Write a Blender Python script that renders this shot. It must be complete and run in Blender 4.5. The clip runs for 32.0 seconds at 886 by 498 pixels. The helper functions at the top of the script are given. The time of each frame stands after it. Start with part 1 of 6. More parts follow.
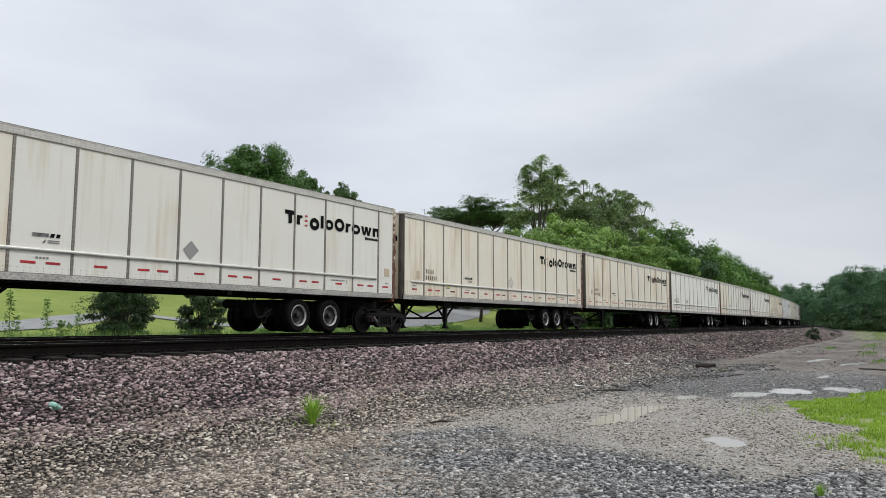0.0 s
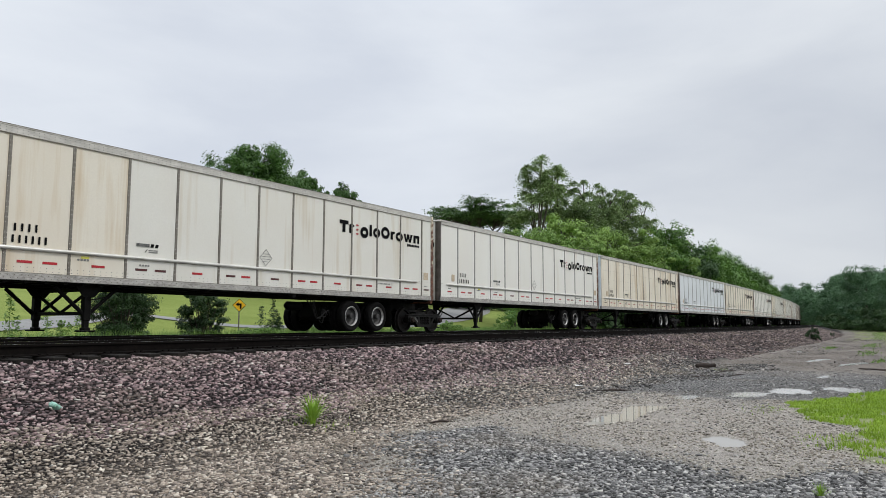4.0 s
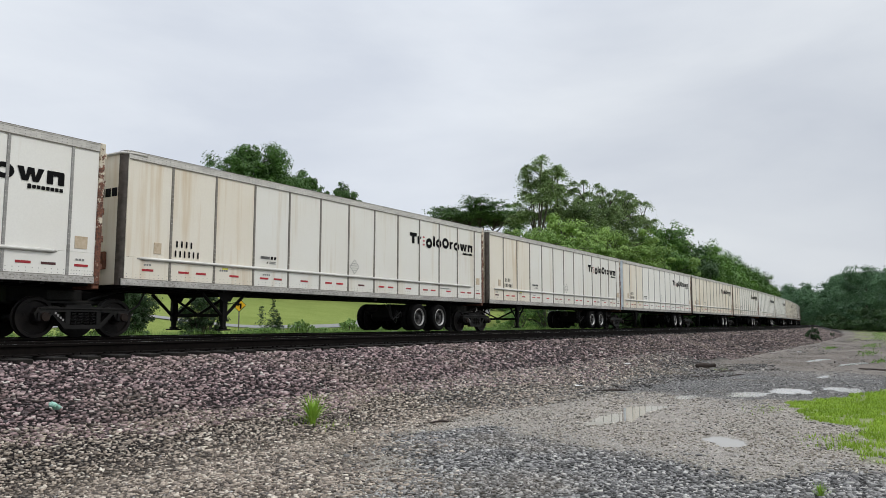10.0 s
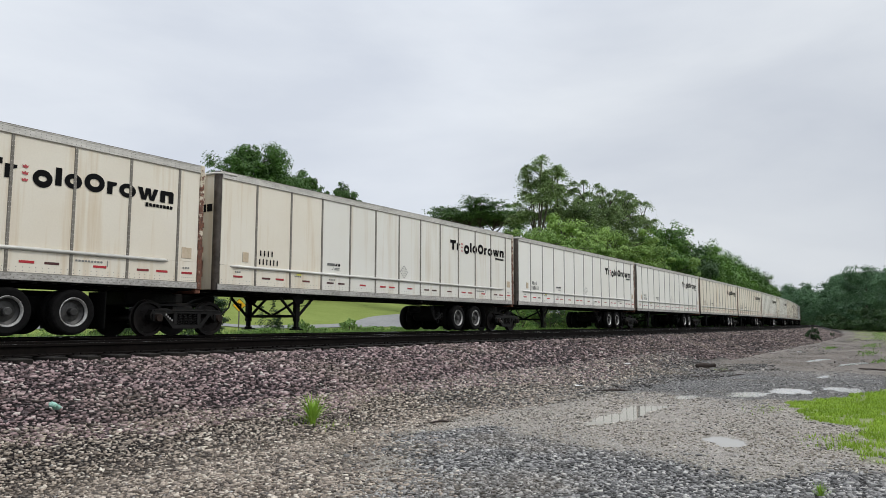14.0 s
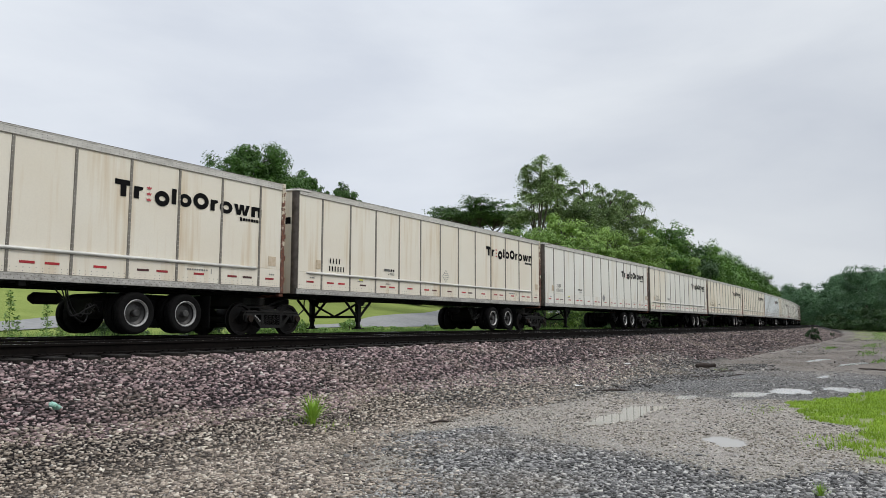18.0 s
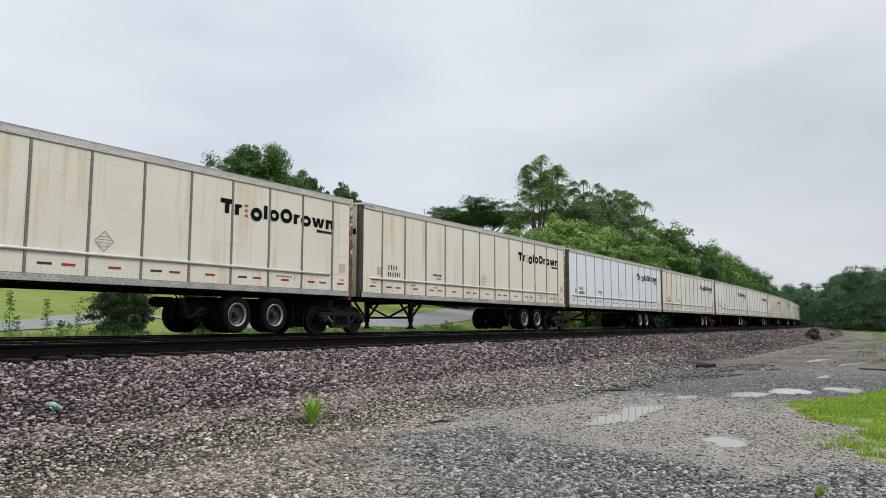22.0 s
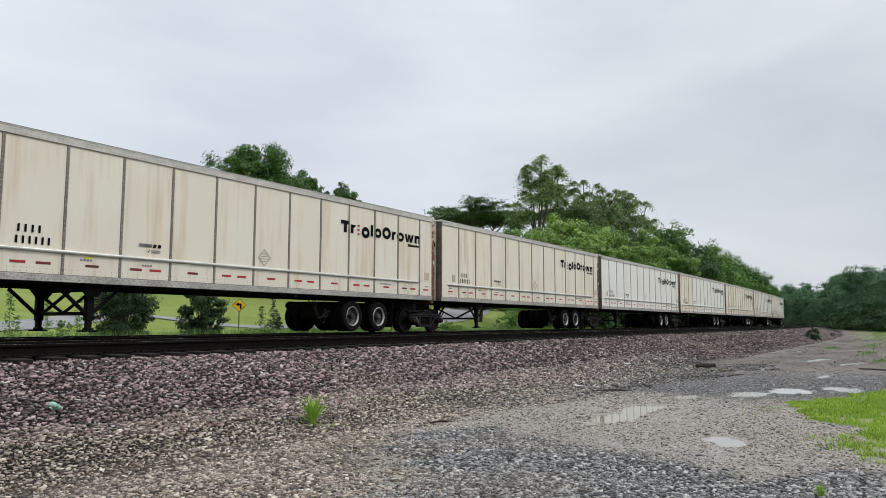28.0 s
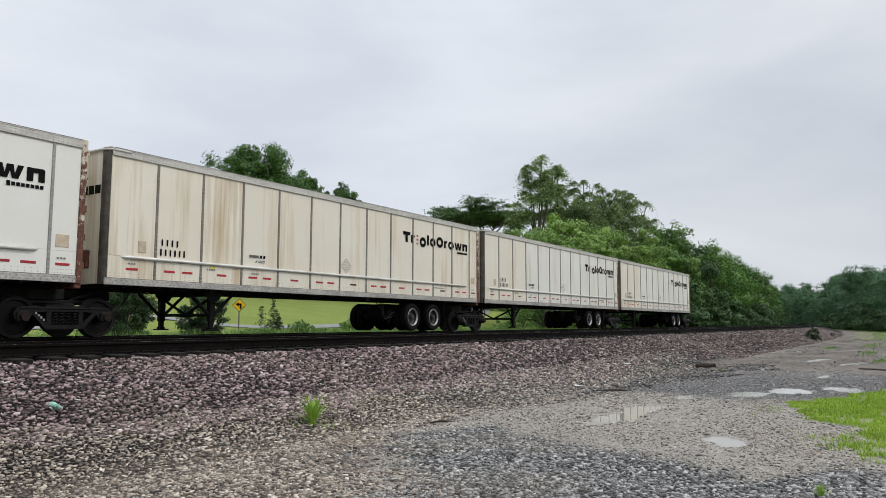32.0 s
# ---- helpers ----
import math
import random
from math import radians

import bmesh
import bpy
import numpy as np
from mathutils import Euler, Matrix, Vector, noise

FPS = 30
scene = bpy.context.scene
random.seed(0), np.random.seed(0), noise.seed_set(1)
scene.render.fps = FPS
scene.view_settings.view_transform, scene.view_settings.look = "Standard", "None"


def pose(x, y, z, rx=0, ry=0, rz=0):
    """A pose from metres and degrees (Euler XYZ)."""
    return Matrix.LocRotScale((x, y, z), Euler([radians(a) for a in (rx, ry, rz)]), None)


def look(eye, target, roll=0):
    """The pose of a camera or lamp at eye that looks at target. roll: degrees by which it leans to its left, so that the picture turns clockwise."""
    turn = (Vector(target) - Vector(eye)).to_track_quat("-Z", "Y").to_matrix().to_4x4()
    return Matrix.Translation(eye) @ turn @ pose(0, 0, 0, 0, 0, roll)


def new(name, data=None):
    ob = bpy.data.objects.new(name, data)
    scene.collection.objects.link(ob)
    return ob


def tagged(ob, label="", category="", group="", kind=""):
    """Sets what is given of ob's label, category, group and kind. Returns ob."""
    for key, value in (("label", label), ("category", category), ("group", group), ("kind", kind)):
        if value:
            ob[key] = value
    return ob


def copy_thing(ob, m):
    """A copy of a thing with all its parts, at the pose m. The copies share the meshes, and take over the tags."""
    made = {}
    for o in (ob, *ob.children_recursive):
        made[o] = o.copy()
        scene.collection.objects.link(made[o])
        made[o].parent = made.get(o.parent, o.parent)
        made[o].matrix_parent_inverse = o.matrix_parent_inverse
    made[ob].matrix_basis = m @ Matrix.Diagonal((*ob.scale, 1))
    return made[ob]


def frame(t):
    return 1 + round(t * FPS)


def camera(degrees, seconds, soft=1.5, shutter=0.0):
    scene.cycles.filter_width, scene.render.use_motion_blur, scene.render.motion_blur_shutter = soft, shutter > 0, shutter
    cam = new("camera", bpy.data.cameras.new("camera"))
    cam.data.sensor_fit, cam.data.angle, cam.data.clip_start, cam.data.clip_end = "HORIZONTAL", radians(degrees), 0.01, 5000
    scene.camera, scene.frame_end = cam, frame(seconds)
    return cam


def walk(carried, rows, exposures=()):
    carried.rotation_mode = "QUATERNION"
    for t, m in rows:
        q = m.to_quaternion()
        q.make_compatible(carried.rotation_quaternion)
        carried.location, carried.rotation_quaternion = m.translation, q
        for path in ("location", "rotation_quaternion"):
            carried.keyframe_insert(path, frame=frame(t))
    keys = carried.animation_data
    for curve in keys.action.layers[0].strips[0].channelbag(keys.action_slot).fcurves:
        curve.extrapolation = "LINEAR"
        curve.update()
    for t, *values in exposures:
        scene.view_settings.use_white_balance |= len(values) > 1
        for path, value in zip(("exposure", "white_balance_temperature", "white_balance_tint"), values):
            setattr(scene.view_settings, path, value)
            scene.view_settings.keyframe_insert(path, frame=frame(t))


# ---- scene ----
# Plan: x runs along the double track (the train comes from +x), y away from the camera, z up, rail tops at z = 0.
cam = camera(62.66, 32.0, soft=0.25)
EYE = Vector((0.0, 0.0, 0.322))
VIEW = look(EYE, (8.3756, 5.3695, 1.3346), 0.118)
walk(cam, [(0.0, VIEW), (32.0, VIEW)])

# ---- sky and sun ----
world = bpy.data.worlds.new("overcast_sky")
scene.world = world
world.use_nodes = True


def sky_nodes():
    nt = world.node_tree
    nt.nodes.clear()
    n, l = nt.nodes.new, nt.links.new
    out, bg = n("ShaderNodeOutputWorld"), n("ShaderNodeBackground")
    sky = n("ShaderNodeTexSky")
    sky.sky_type, sky.sun_disc = "NISHITA", False
    sky.sun_elevation, sky.sun_rotation = radians(52), radians(160)
    sky.air_density, sky.dust_density = 1.0, 4.0
    tc, sep = n("ShaderNodeTexCoord"), n("ShaderNodeSeparateXYZ")
    l(tc.outputs["Generated"], sep.inputs[0])
    mp = n("ShaderNodeMapping")
    mp.inputs["Scale"].default_value = (1.0, 1.0, 3.2)
    l(tc.outputs["Generated"], mp.inputs[0])
    cloud = n("ShaderNodeTexNoise")
    cloud.inputs["Scale"].default_value, cloud.inputs["Detail"].default_value = 2.3, 6
    cloud.inputs["Roughness"].default_value, cloud.inputs["Distortion"].default_value = 0.5, 0.3
    l(mp.outputs[0], cloud.inputs["Vector"])
    ramp = n("ShaderNodeValToRGB")
    ramp.color_ramp.elements[0].position, ramp.color_ramp.elements[1].position = 0.3, 0.72
    ramp.color_ramp.elements[0].color = (6.3, 6.75, 7.55, 1)
    ramp.color_ramp.elements[1].color = (8.2, 8.6, 9.1, 1)
    l(cloud.outputs["Fac"], ramp.inputs[0])
    # an overcast dome is brighter towards the zenith
    lift = n("ShaderNodeMapRange")
    for i, v in enumerate((0.40, 1.0, 1.0, 1.9)):
        lift.inputs[i + 1].default_value = v
    l(sep.outputs["Z"], lift.inputs[0])
    # the cloud is thicker down the line
    east, thick = n("ShaderNodeMapRange"), n("ShaderNodeMath")
    for i, v in enumerate((0.82, 1.0, 1.085, 0.87)):
        east.inputs[i + 1].default_value = v
    thick.operation = "MULTIPLY"
    l(sep.outputs["X"], east.inputs[0])
    l(east.outputs[0], thick.inputs[0])
    l(lift.outputs[0], thick.inputs[1])
    mul = n("ShaderNodeMix")
    mul.data_type, mul.blend_type = "RGBA", "MULTIPLY"
    mul.inputs["Factor"].default_value = 1
    l(ramp.outputs[0], mul.inputs["A"])
    l(thick.outputs[0], mul.inputs["B"])
    mix = n("ShaderNodeMix")
    mix.data_type = "RGBA"
    mix.inputs["Factor"].default_value = 0.94
    l(sky.outputs[0], mix.inputs["A"])
    l(mul.outputs["Result"], mix.inputs["B"])
    l(mix.outputs["Result"], bg.inputs["Color"])
    bg.inputs["Strength"].default_value = 0.1
    l(bg.outputs[0], out.inputs[0])


sky_nodes()
sun_data = bpy.data.lights.new("sun", "SUN")
sun_data.energy, sun_data.angle, sun_data.color = 1.25, radians(14), (1.0, 0.96, 0.9)
sun = new("sun", sun_data)
sun.matrix_world = look((0, 0, 60), (-12, 30, 20))
scene.view_settings.exposure = 0.0


# ---- materials ----
class Mat:
    """A node material under construction, with a few shorthands."""

    def __init__(self, name, rough=0.8, metal=0.0, spec=0.5):
        self.m = bpy.data.materials.new(name)
        self.m.use_nodes = True
        self.nt = self.m.node_tree
        self.b = self.nt.nodes["Principled BSDF"]
        self.b.inputs["Roughness"].default_value = rough
        self.b.inputs["Metallic"].default_value = metal
        self.b.inputs["Specular IOR Level"].default_value = spec

    def n(self, kind):
        return self.nt.nodes.new(kind)

    def l(self, a, b):
        self.nt.links.new(a, b)

    def coord(self, which="Object", scale=(1, 1, 1), shuffle=False):
        tc, mp = self.n("ShaderNodeTexCoord"), self.n("ShaderNodeMapping")
        mp.inputs["Scale"].default_value = scale
        self.l(tc.outputs[which], mp.inputs[0])
        if shuffle:
            info, mul = self.n("ShaderNodeObjectInfo"), self.n("ShaderNodeVectorMath")
            mul.operation = "SCALE"
            mul.inputs[0].default_value = (37.0, 53.0, 5.0)
            self.l(info.outputs["Random"], mul.inputs["Scale"])
            self.l(mul.outputs[0], mp.inputs["Location"])
        return mp.outputs[0]

    def noise(self, vec, scale, detail=4, rough=0.55):
        t = self.n("ShaderNodeTexNoise")
        t.inputs["Scale"].default_value, t.inputs["Detail"].default_value, t.inputs["Roughness"].default_value = scale, detail, rough
        self.l(vec, t.inputs["Vector"])
        return t.outputs["Fac"]

    def ramp(self, fac, stops):
        r = self.n("ShaderNodeValToRGB")
        while len(r.color_ramp.elements) < len(stops):
            r.color_ramp.elements.new(0.5)
        for e, (pos, col) in zip(r.color_ramp.elements, stops):
            e.position = pos
            e.color = (*col, 1) if len(col) == 3 else col
        self.l(fac, r.inputs[0])
        return r.outputs[0]

    def mix(self, fac, a, b, blend="MIX"):
        x = self.n("ShaderNodeMix")
        x.data_type, x.blend_type = "RGBA", blend
        for sock, v in ((x.inputs["Factor"], fac), (x.inputs["A"], a), (x.inputs["B"], b)):
            if isinstance(v, (int, float)):
                sock.default_value = v
            elif isinstance(v, tuple):
                sock.default_value = (*v, 1)
            else:
                self.l(v, sock)
        return x.outputs["Result"]

    def math(self, op, a, b=0.0):
        x = self.n("ShaderNodeMath")
        x.operation = op
        for sock, v in zip(x.inputs, (a, b)):
            if isinstance(v, (int, float)):
                sock.default_value = v
            else:
                self.l(v, sock)
        return x.outputs[0]

    def base(self, c):
        if isinstance(c, tuple):
            self.b.inputs["Base Color"].default_value = (*c, 1)
        else:
            self.l(c, self.b.inputs["Base Color"])
        return self

    def rough(self, fac):
        self.l(fac, self.b.inputs["Roughness"])
        return self

    def bump(self, fac, strength=0.3, dist=0.02):
        x = self.n("ShaderNodeBump")
        x.inputs["Strength"].default_value, x.inputs["Distance"].default_value = strength, dist
        self.l(fac, x.inputs["Height"])
        self.l(x.outputs[0], self.b.inputs["Normal"])
        return self


def speckled(name, a, b, scale=8.0, rough=0.8, metal=0.0, bump=0.2, dist=0.01, spec=0.5, stretch=(1, 1, 1), shuffle=True):
    m = Mat(name, rough, metal, spec)
    v = m.coord("Object", stretch, shuffle)
    f1, f2 = m.noise(v, scale, 5), m.noise(v, scale * 0.13, 3)
    f = m.math("ADD", m.math("MULTIPLY", f1, 0.6), m.math("MULTIPLY", f2, 0.4))
    m.base(m.ramp(f, [(0.34, a), (0.66, b)]))
    if bump:
        m.bump(f1, bump, dist)
    return m.m


def trailer_paint(name, clean, stain, amount, rough=0.42):
    """Painted aluminium sheet with rain streaks, rust wash from the seams and road film."""
    m = Mat(name, rough)
    v = m.coord("Object", (1, 1, 1), True)
    streak = m.noise(m.coord("Object", (5.0, 5.0, 0.20), True), 1.6, 4, 0.6)
    wash = m.noise(m.coord("Object", (1.5, 1.5, 0.30), True), 1.0, 3, 0.5)
    broad = m.noise(v, 0.55, 3)
    fine = m.noise(v, 28, 3)
    f = m.math("ADD", m.math("MULTIPLY", streak, 0.46), m.math("MULTIPLY", wash, 0.54))
    dirt = m.ramp(f, [(0.66 - 0.30 * amount, (0, 0, 0)), (0.81 - 0.24 * amount, (1, 1, 1))])
    grain = m.ramp(fine, [(0.3, tuple(c * 0.95 for c in clean)), (0.7, clean)])
    film = m.mix(m.ramp(broad, [(0.35, (0, 0, 0)), (0.7, (0.35, 0.35, 0.35))]), grain, tuple(0.5 * c + 0.5 * s for c, s in zip(clean, stain)))
    m.base(m.mix(m.math("MULTIPLY", dirt, min(1.0, 0.45 + 0.55 * amount)), film, stain))
    m.rough(m.math("ADD", m.math("MULTIPLY", dirt, 0.25), rough))
    m.bump(m.noise(v, 1.3, 2), 0.12, 0.02)
    return m.m


PAINTS = {
    "white": trailer_paint("white_paint", (0.79, 0.78, 0.73), (0.60, 0.53, 0.42), 0.25),
    "grey": trailer_paint("grey_white_paint", (0.74, 0.73, 0.675), (0.55, 0.47, 0.35), 0.44),
    "blue": trailer_paint("cold_white_paint", (0.75, 0.78, 0.805), (0.64, 0.69, 0.67), 0.15, 0.35),
    "cream": trailer_paint("cream_paint", (0.75, 0.705, 0.605), (0.55, 0.42, 0.26), 0.50),
    "stained": trailer_paint("stained_paint", (0.79, 0.74, 0.63), (0.44, 0.31, 0.16), 0.60),
}
M_ALU = speckled("aluminium_rail", (0.39, 0.375, 0.345), (0.62, 0.60, 0.555), 14, 0.5, 0.15, 0.1, stretch=(0.3, 1, 1))
M_RUB = speckled("rub_rail_metal", (0.44, 0.43, 0.40), (0.68, 0.67, 0.63), 9, 0.4, 0.2, 0.1, stretch=(0.25, 1, 1))
M_POST = speckled("grey_post", (0.13, 0.115, 0.095), (0.24, 0.22, 0.19), 10, 0.5, 0.4, 0.1)
M_POSTLIGHT = speckled("light_grey_post", (0.20, 0.195, 0.185), (0.36, 0.35, 0.33), 10, 0.5, 0.3, 0.1)
M_YELLOW = Mat("yellow_sticker", 0.5).base((0.62, 0.60, 0.10)).m
M_TAN = speckled("tan_plate", (0.42, 0.33, 0.22), (0.58, 0.48, 0.36), 12, 0.6, 0, 0.1)
M_STAINLESS = speckled("stainless_corner", (0.40, 0.45, 0.50), (0.62, 0.66, 0.70), 5, 0.28, 0.85, 0.1)
M_GRIMY = speckled("grimy_corner", (0.045, 0.037, 0.03), (0.12, 0.10, 0.085), 7, 0.45, 0.5, 0.1)
# black paint, taken darker so its colour holds the shade under the trailers
M_CHASSIS = speckled("shaded_black_steel", (0.0015, 0.0015, 0.0015), (0.006, 0.0055, 0.005), 12, 0.75, 0, 0.2, spec=0.15)
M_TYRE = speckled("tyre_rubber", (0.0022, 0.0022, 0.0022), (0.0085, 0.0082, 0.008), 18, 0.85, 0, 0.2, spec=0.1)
M_LOWRAIL = speckled("grimy_floor_rail", (0.20, 0.19, 0.175), (0.54, 0.52, 0.485), 26, 0.55, 0.1, 0.2, stretch=(0.5, 1, 1))


def rim_material():
    """Wheel rims, some scrubbed pale and some nearly black with brake dust."""
    m = Mat("dull_wheel_rim", 0.5, 0.2)
    v = m.coord("Object", (1, 1, 1), True)
    info = m.n("ShaderNodeObjectInfo")
    dust = m.ramp(info.outputs["Random"], [(0.15, (0.9, 0.9, 0.9)), (0.85, (0.25, 0.25, 0.25))])
    metal = m.ramp(m.noise(v, 14, 5), [(0.3, (0.02, 0.0195, 0.0185)), (0.7, (0.10, 0.098, 0.094))])
    m.base(m.mix(dust, metal, (0.012, 0.011, 0.010)))
    return m.m


M_RIM = rim_material()
M_RIMRING = speckled("worn_rim_edge", (0.20, 0.197, 0.19), (0.56, 0.55, 0.53), 20, 0.4, 0.3, 0.1)
# bogie and wheel steel, near black with the under-train shade in the colour
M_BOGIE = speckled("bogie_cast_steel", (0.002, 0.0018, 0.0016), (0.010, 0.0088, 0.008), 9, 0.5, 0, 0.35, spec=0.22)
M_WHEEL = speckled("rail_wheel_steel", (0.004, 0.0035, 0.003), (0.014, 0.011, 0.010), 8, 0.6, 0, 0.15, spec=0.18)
M_RUST = speckled("rusty_frame", (0.05, 0.018, 0.010), (0.20, 0.075, 0.04), 9, 0.8, 0, 0.3)


def flaking_paint():
    """Cream paint that rusts through, most of all low down on the post."""
    m = Mat("flaking_cream_paint", 0.6)
    v = m.coord("Object", (1, 1, 1), False)
    sp = m.n("ShaderNodeSeparateXYZ")
    m.l(v, sp.inputs[0])
    f = m.math("SUBTRACT", m.noise(v, 7, 6, 0.65), m.math("MULTIPLY", sp.outputs["Z"], 0.072))
    rust = m.ramp(m.noise(v, 22, 4), [(0.3, (0.035, 0.014, 0.009)), (0.7, (0.19, 0.065, 0.03))])
    paint = m.ramp(m.noise(v, 3, 4), [(0.3, (0.46, 0.39, 0.29)), (0.7, (0.62, 0.57, 0.46))])
    m.base(m.mix(m.ramp(f, [(0.235, (0, 0, 0)), (0.30, (1, 1, 1))]), paint, rust))
    m.bump(f, 0.3, 0.01)
    return m.m


M_FLAKING = flaking_paint()
M_CAP = speckled("rusty_bearing_cap", (0.006, 0.004, 0.0035), (0.026, 0.016, 0.011), 14, 0.75, 0, 0.3, spec=0.2)
M_STENCIL = Mat("worn_stencil", 0.7).base((0.26, 0.26, 0.25)).m
M_BLACK = Mat("black_vinyl", 0.75, 0, 0.1).base((0.004, 0.004, 0.0045)).m
M_REDVINYL = Mat("red_vinyl", 0.5).base((0.40, 0.05, 0.06)).m


def reflector_material():
    """Red strips, some of them faded nearly black with dirt."""
    m = Mat("red_reflector", 0.3)
    info = m.n("ShaderNodeObjectInfo")
    m.base(m.ramp(info.outputs["Random"], [(0.0, (0.04, 0.012, 0.012)), (0.12, (0.09, 0.012, 0.012)), (0.25, (0.28, 0.010, 0.016)), (1.0, (0.44, 0.012, 0.022))]))
    return m.m


M_REFLECT = reflector_material()
M_WHITE = Mat("white_tape", 0.4).base((0.72, 0.72, 0.70)).m
M_GREYMARK = Mat("grey_marking", 0.5).base((0.2, 0.2, 0.19)).m
M_HOSE = Mat("black_hose", 0.6, 0, 0.25).base((0.004, 0.004, 0.004)).m
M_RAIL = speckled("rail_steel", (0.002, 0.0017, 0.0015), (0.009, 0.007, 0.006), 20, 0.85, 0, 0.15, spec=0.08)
M_RAILTOP = speckled("polished_rail_head", (0.30, 0.30, 0.31), (0.46, 0.46, 0.47), 20, 0.22, 0.95, 0.05)
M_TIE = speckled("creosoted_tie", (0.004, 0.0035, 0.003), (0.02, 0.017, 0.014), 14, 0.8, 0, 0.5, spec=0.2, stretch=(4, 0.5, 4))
M_BARK = speckled("bark", (0.030, 0.024, 0.018), (0.10, 0.085, 0.07), 9, 0.9, 0, 0.6, 0.03, stretch=(1, 1, 0.25))


def leaf_material(name, dark, light):
    m = Mat(name, 0.55, 0, 0.35)
    g = m.n("ShaderNodeNewGeometry")
    info = m.n("ShaderNodeObjectInfo")
    spray = m.noise(m.coord("Object"), 1.1, 3)
    f = m.math("ADD", m.math("MULTIPLY", g.outputs["Random Per Island"], 0.38), m.math("MULTIPLY", info.outputs["Random"], 0.22))
    f = m.math("ADD", f, m.math("SUBTRACT", m.math("MULTIPLY", spray, 1.0), 0.3))
    col = m.ramp(f, [(0.05, dark), (0.95, light)])
    m.base(col)
    tr = m.n("ShaderNodeBsdfTranslucent")
    mx = m.n("ShaderNodeMixShader")
    mx.inputs[0].default_value = 0.2
    m.l(col, tr.inputs["Color"])
    m.l(m.b.outputs[0], mx.inputs[1])
    m.l(tr.outputs[0], mx.inputs[2])
    m.l(mx.outputs[0], m.nt.nodes["Material Output"].inputs["Surface"])
    return m.m


M_LEAF = leaf_material("broad_leaf", (0.016, 0.058, 0.011), (0.165, 0.325, 0.055))
M_LEAF_LOCUST = leaf_material("feathery_leaf", (0.035, 0.075, 0.026), (0.36, 0.49, 0.195))
M_LEAF_BRIGHT = leaf_material("fresh_leaf", (0.06, 0.14, 0.026), (0.34, 0.51, 0.12))
M_LEAF_DARK = leaf_material("dark_leaf", (0.010, 0.036, 0.011), (0.08, 0.16, 0.042))
M_GRASSBLADE = leaf_material("grass_blade", (0.125, 0.23, 0.015), (0.40, 0.57, 0.065))
M_WEEDBLADE = leaf_material("weed_blade", (0.10, 0.22, 0.018), (0.36, 0.55, 0.07))
M_WEED = leaf_material("weed_leaf", (0.06, 0.14, 0.03), (0.25, 0.40, 0.09))
# far woods: a bluish distance haze is mixed into the leaf colour
M_LEAF_HAZED = leaf_material("hazed_woods_leaf", (0.020, 0.066, 0.032), (0.13, 0.255, 0.11))
M_LEAF_BUSH = leaf_material("bush_leaf", (0.008, 0.026, 0.008), (0.04, 0.085, 0.022))
M_LEAF_FLAT = leaf_material("slope_leaf", (0.02, 0.06, 0.018), (0.16, 0.29, 0.075))
M_LEAF_HILL = leaf_material("hill_leaf", (0.018, 0.060, 0.012), (0.10, 0.21, 0.04))


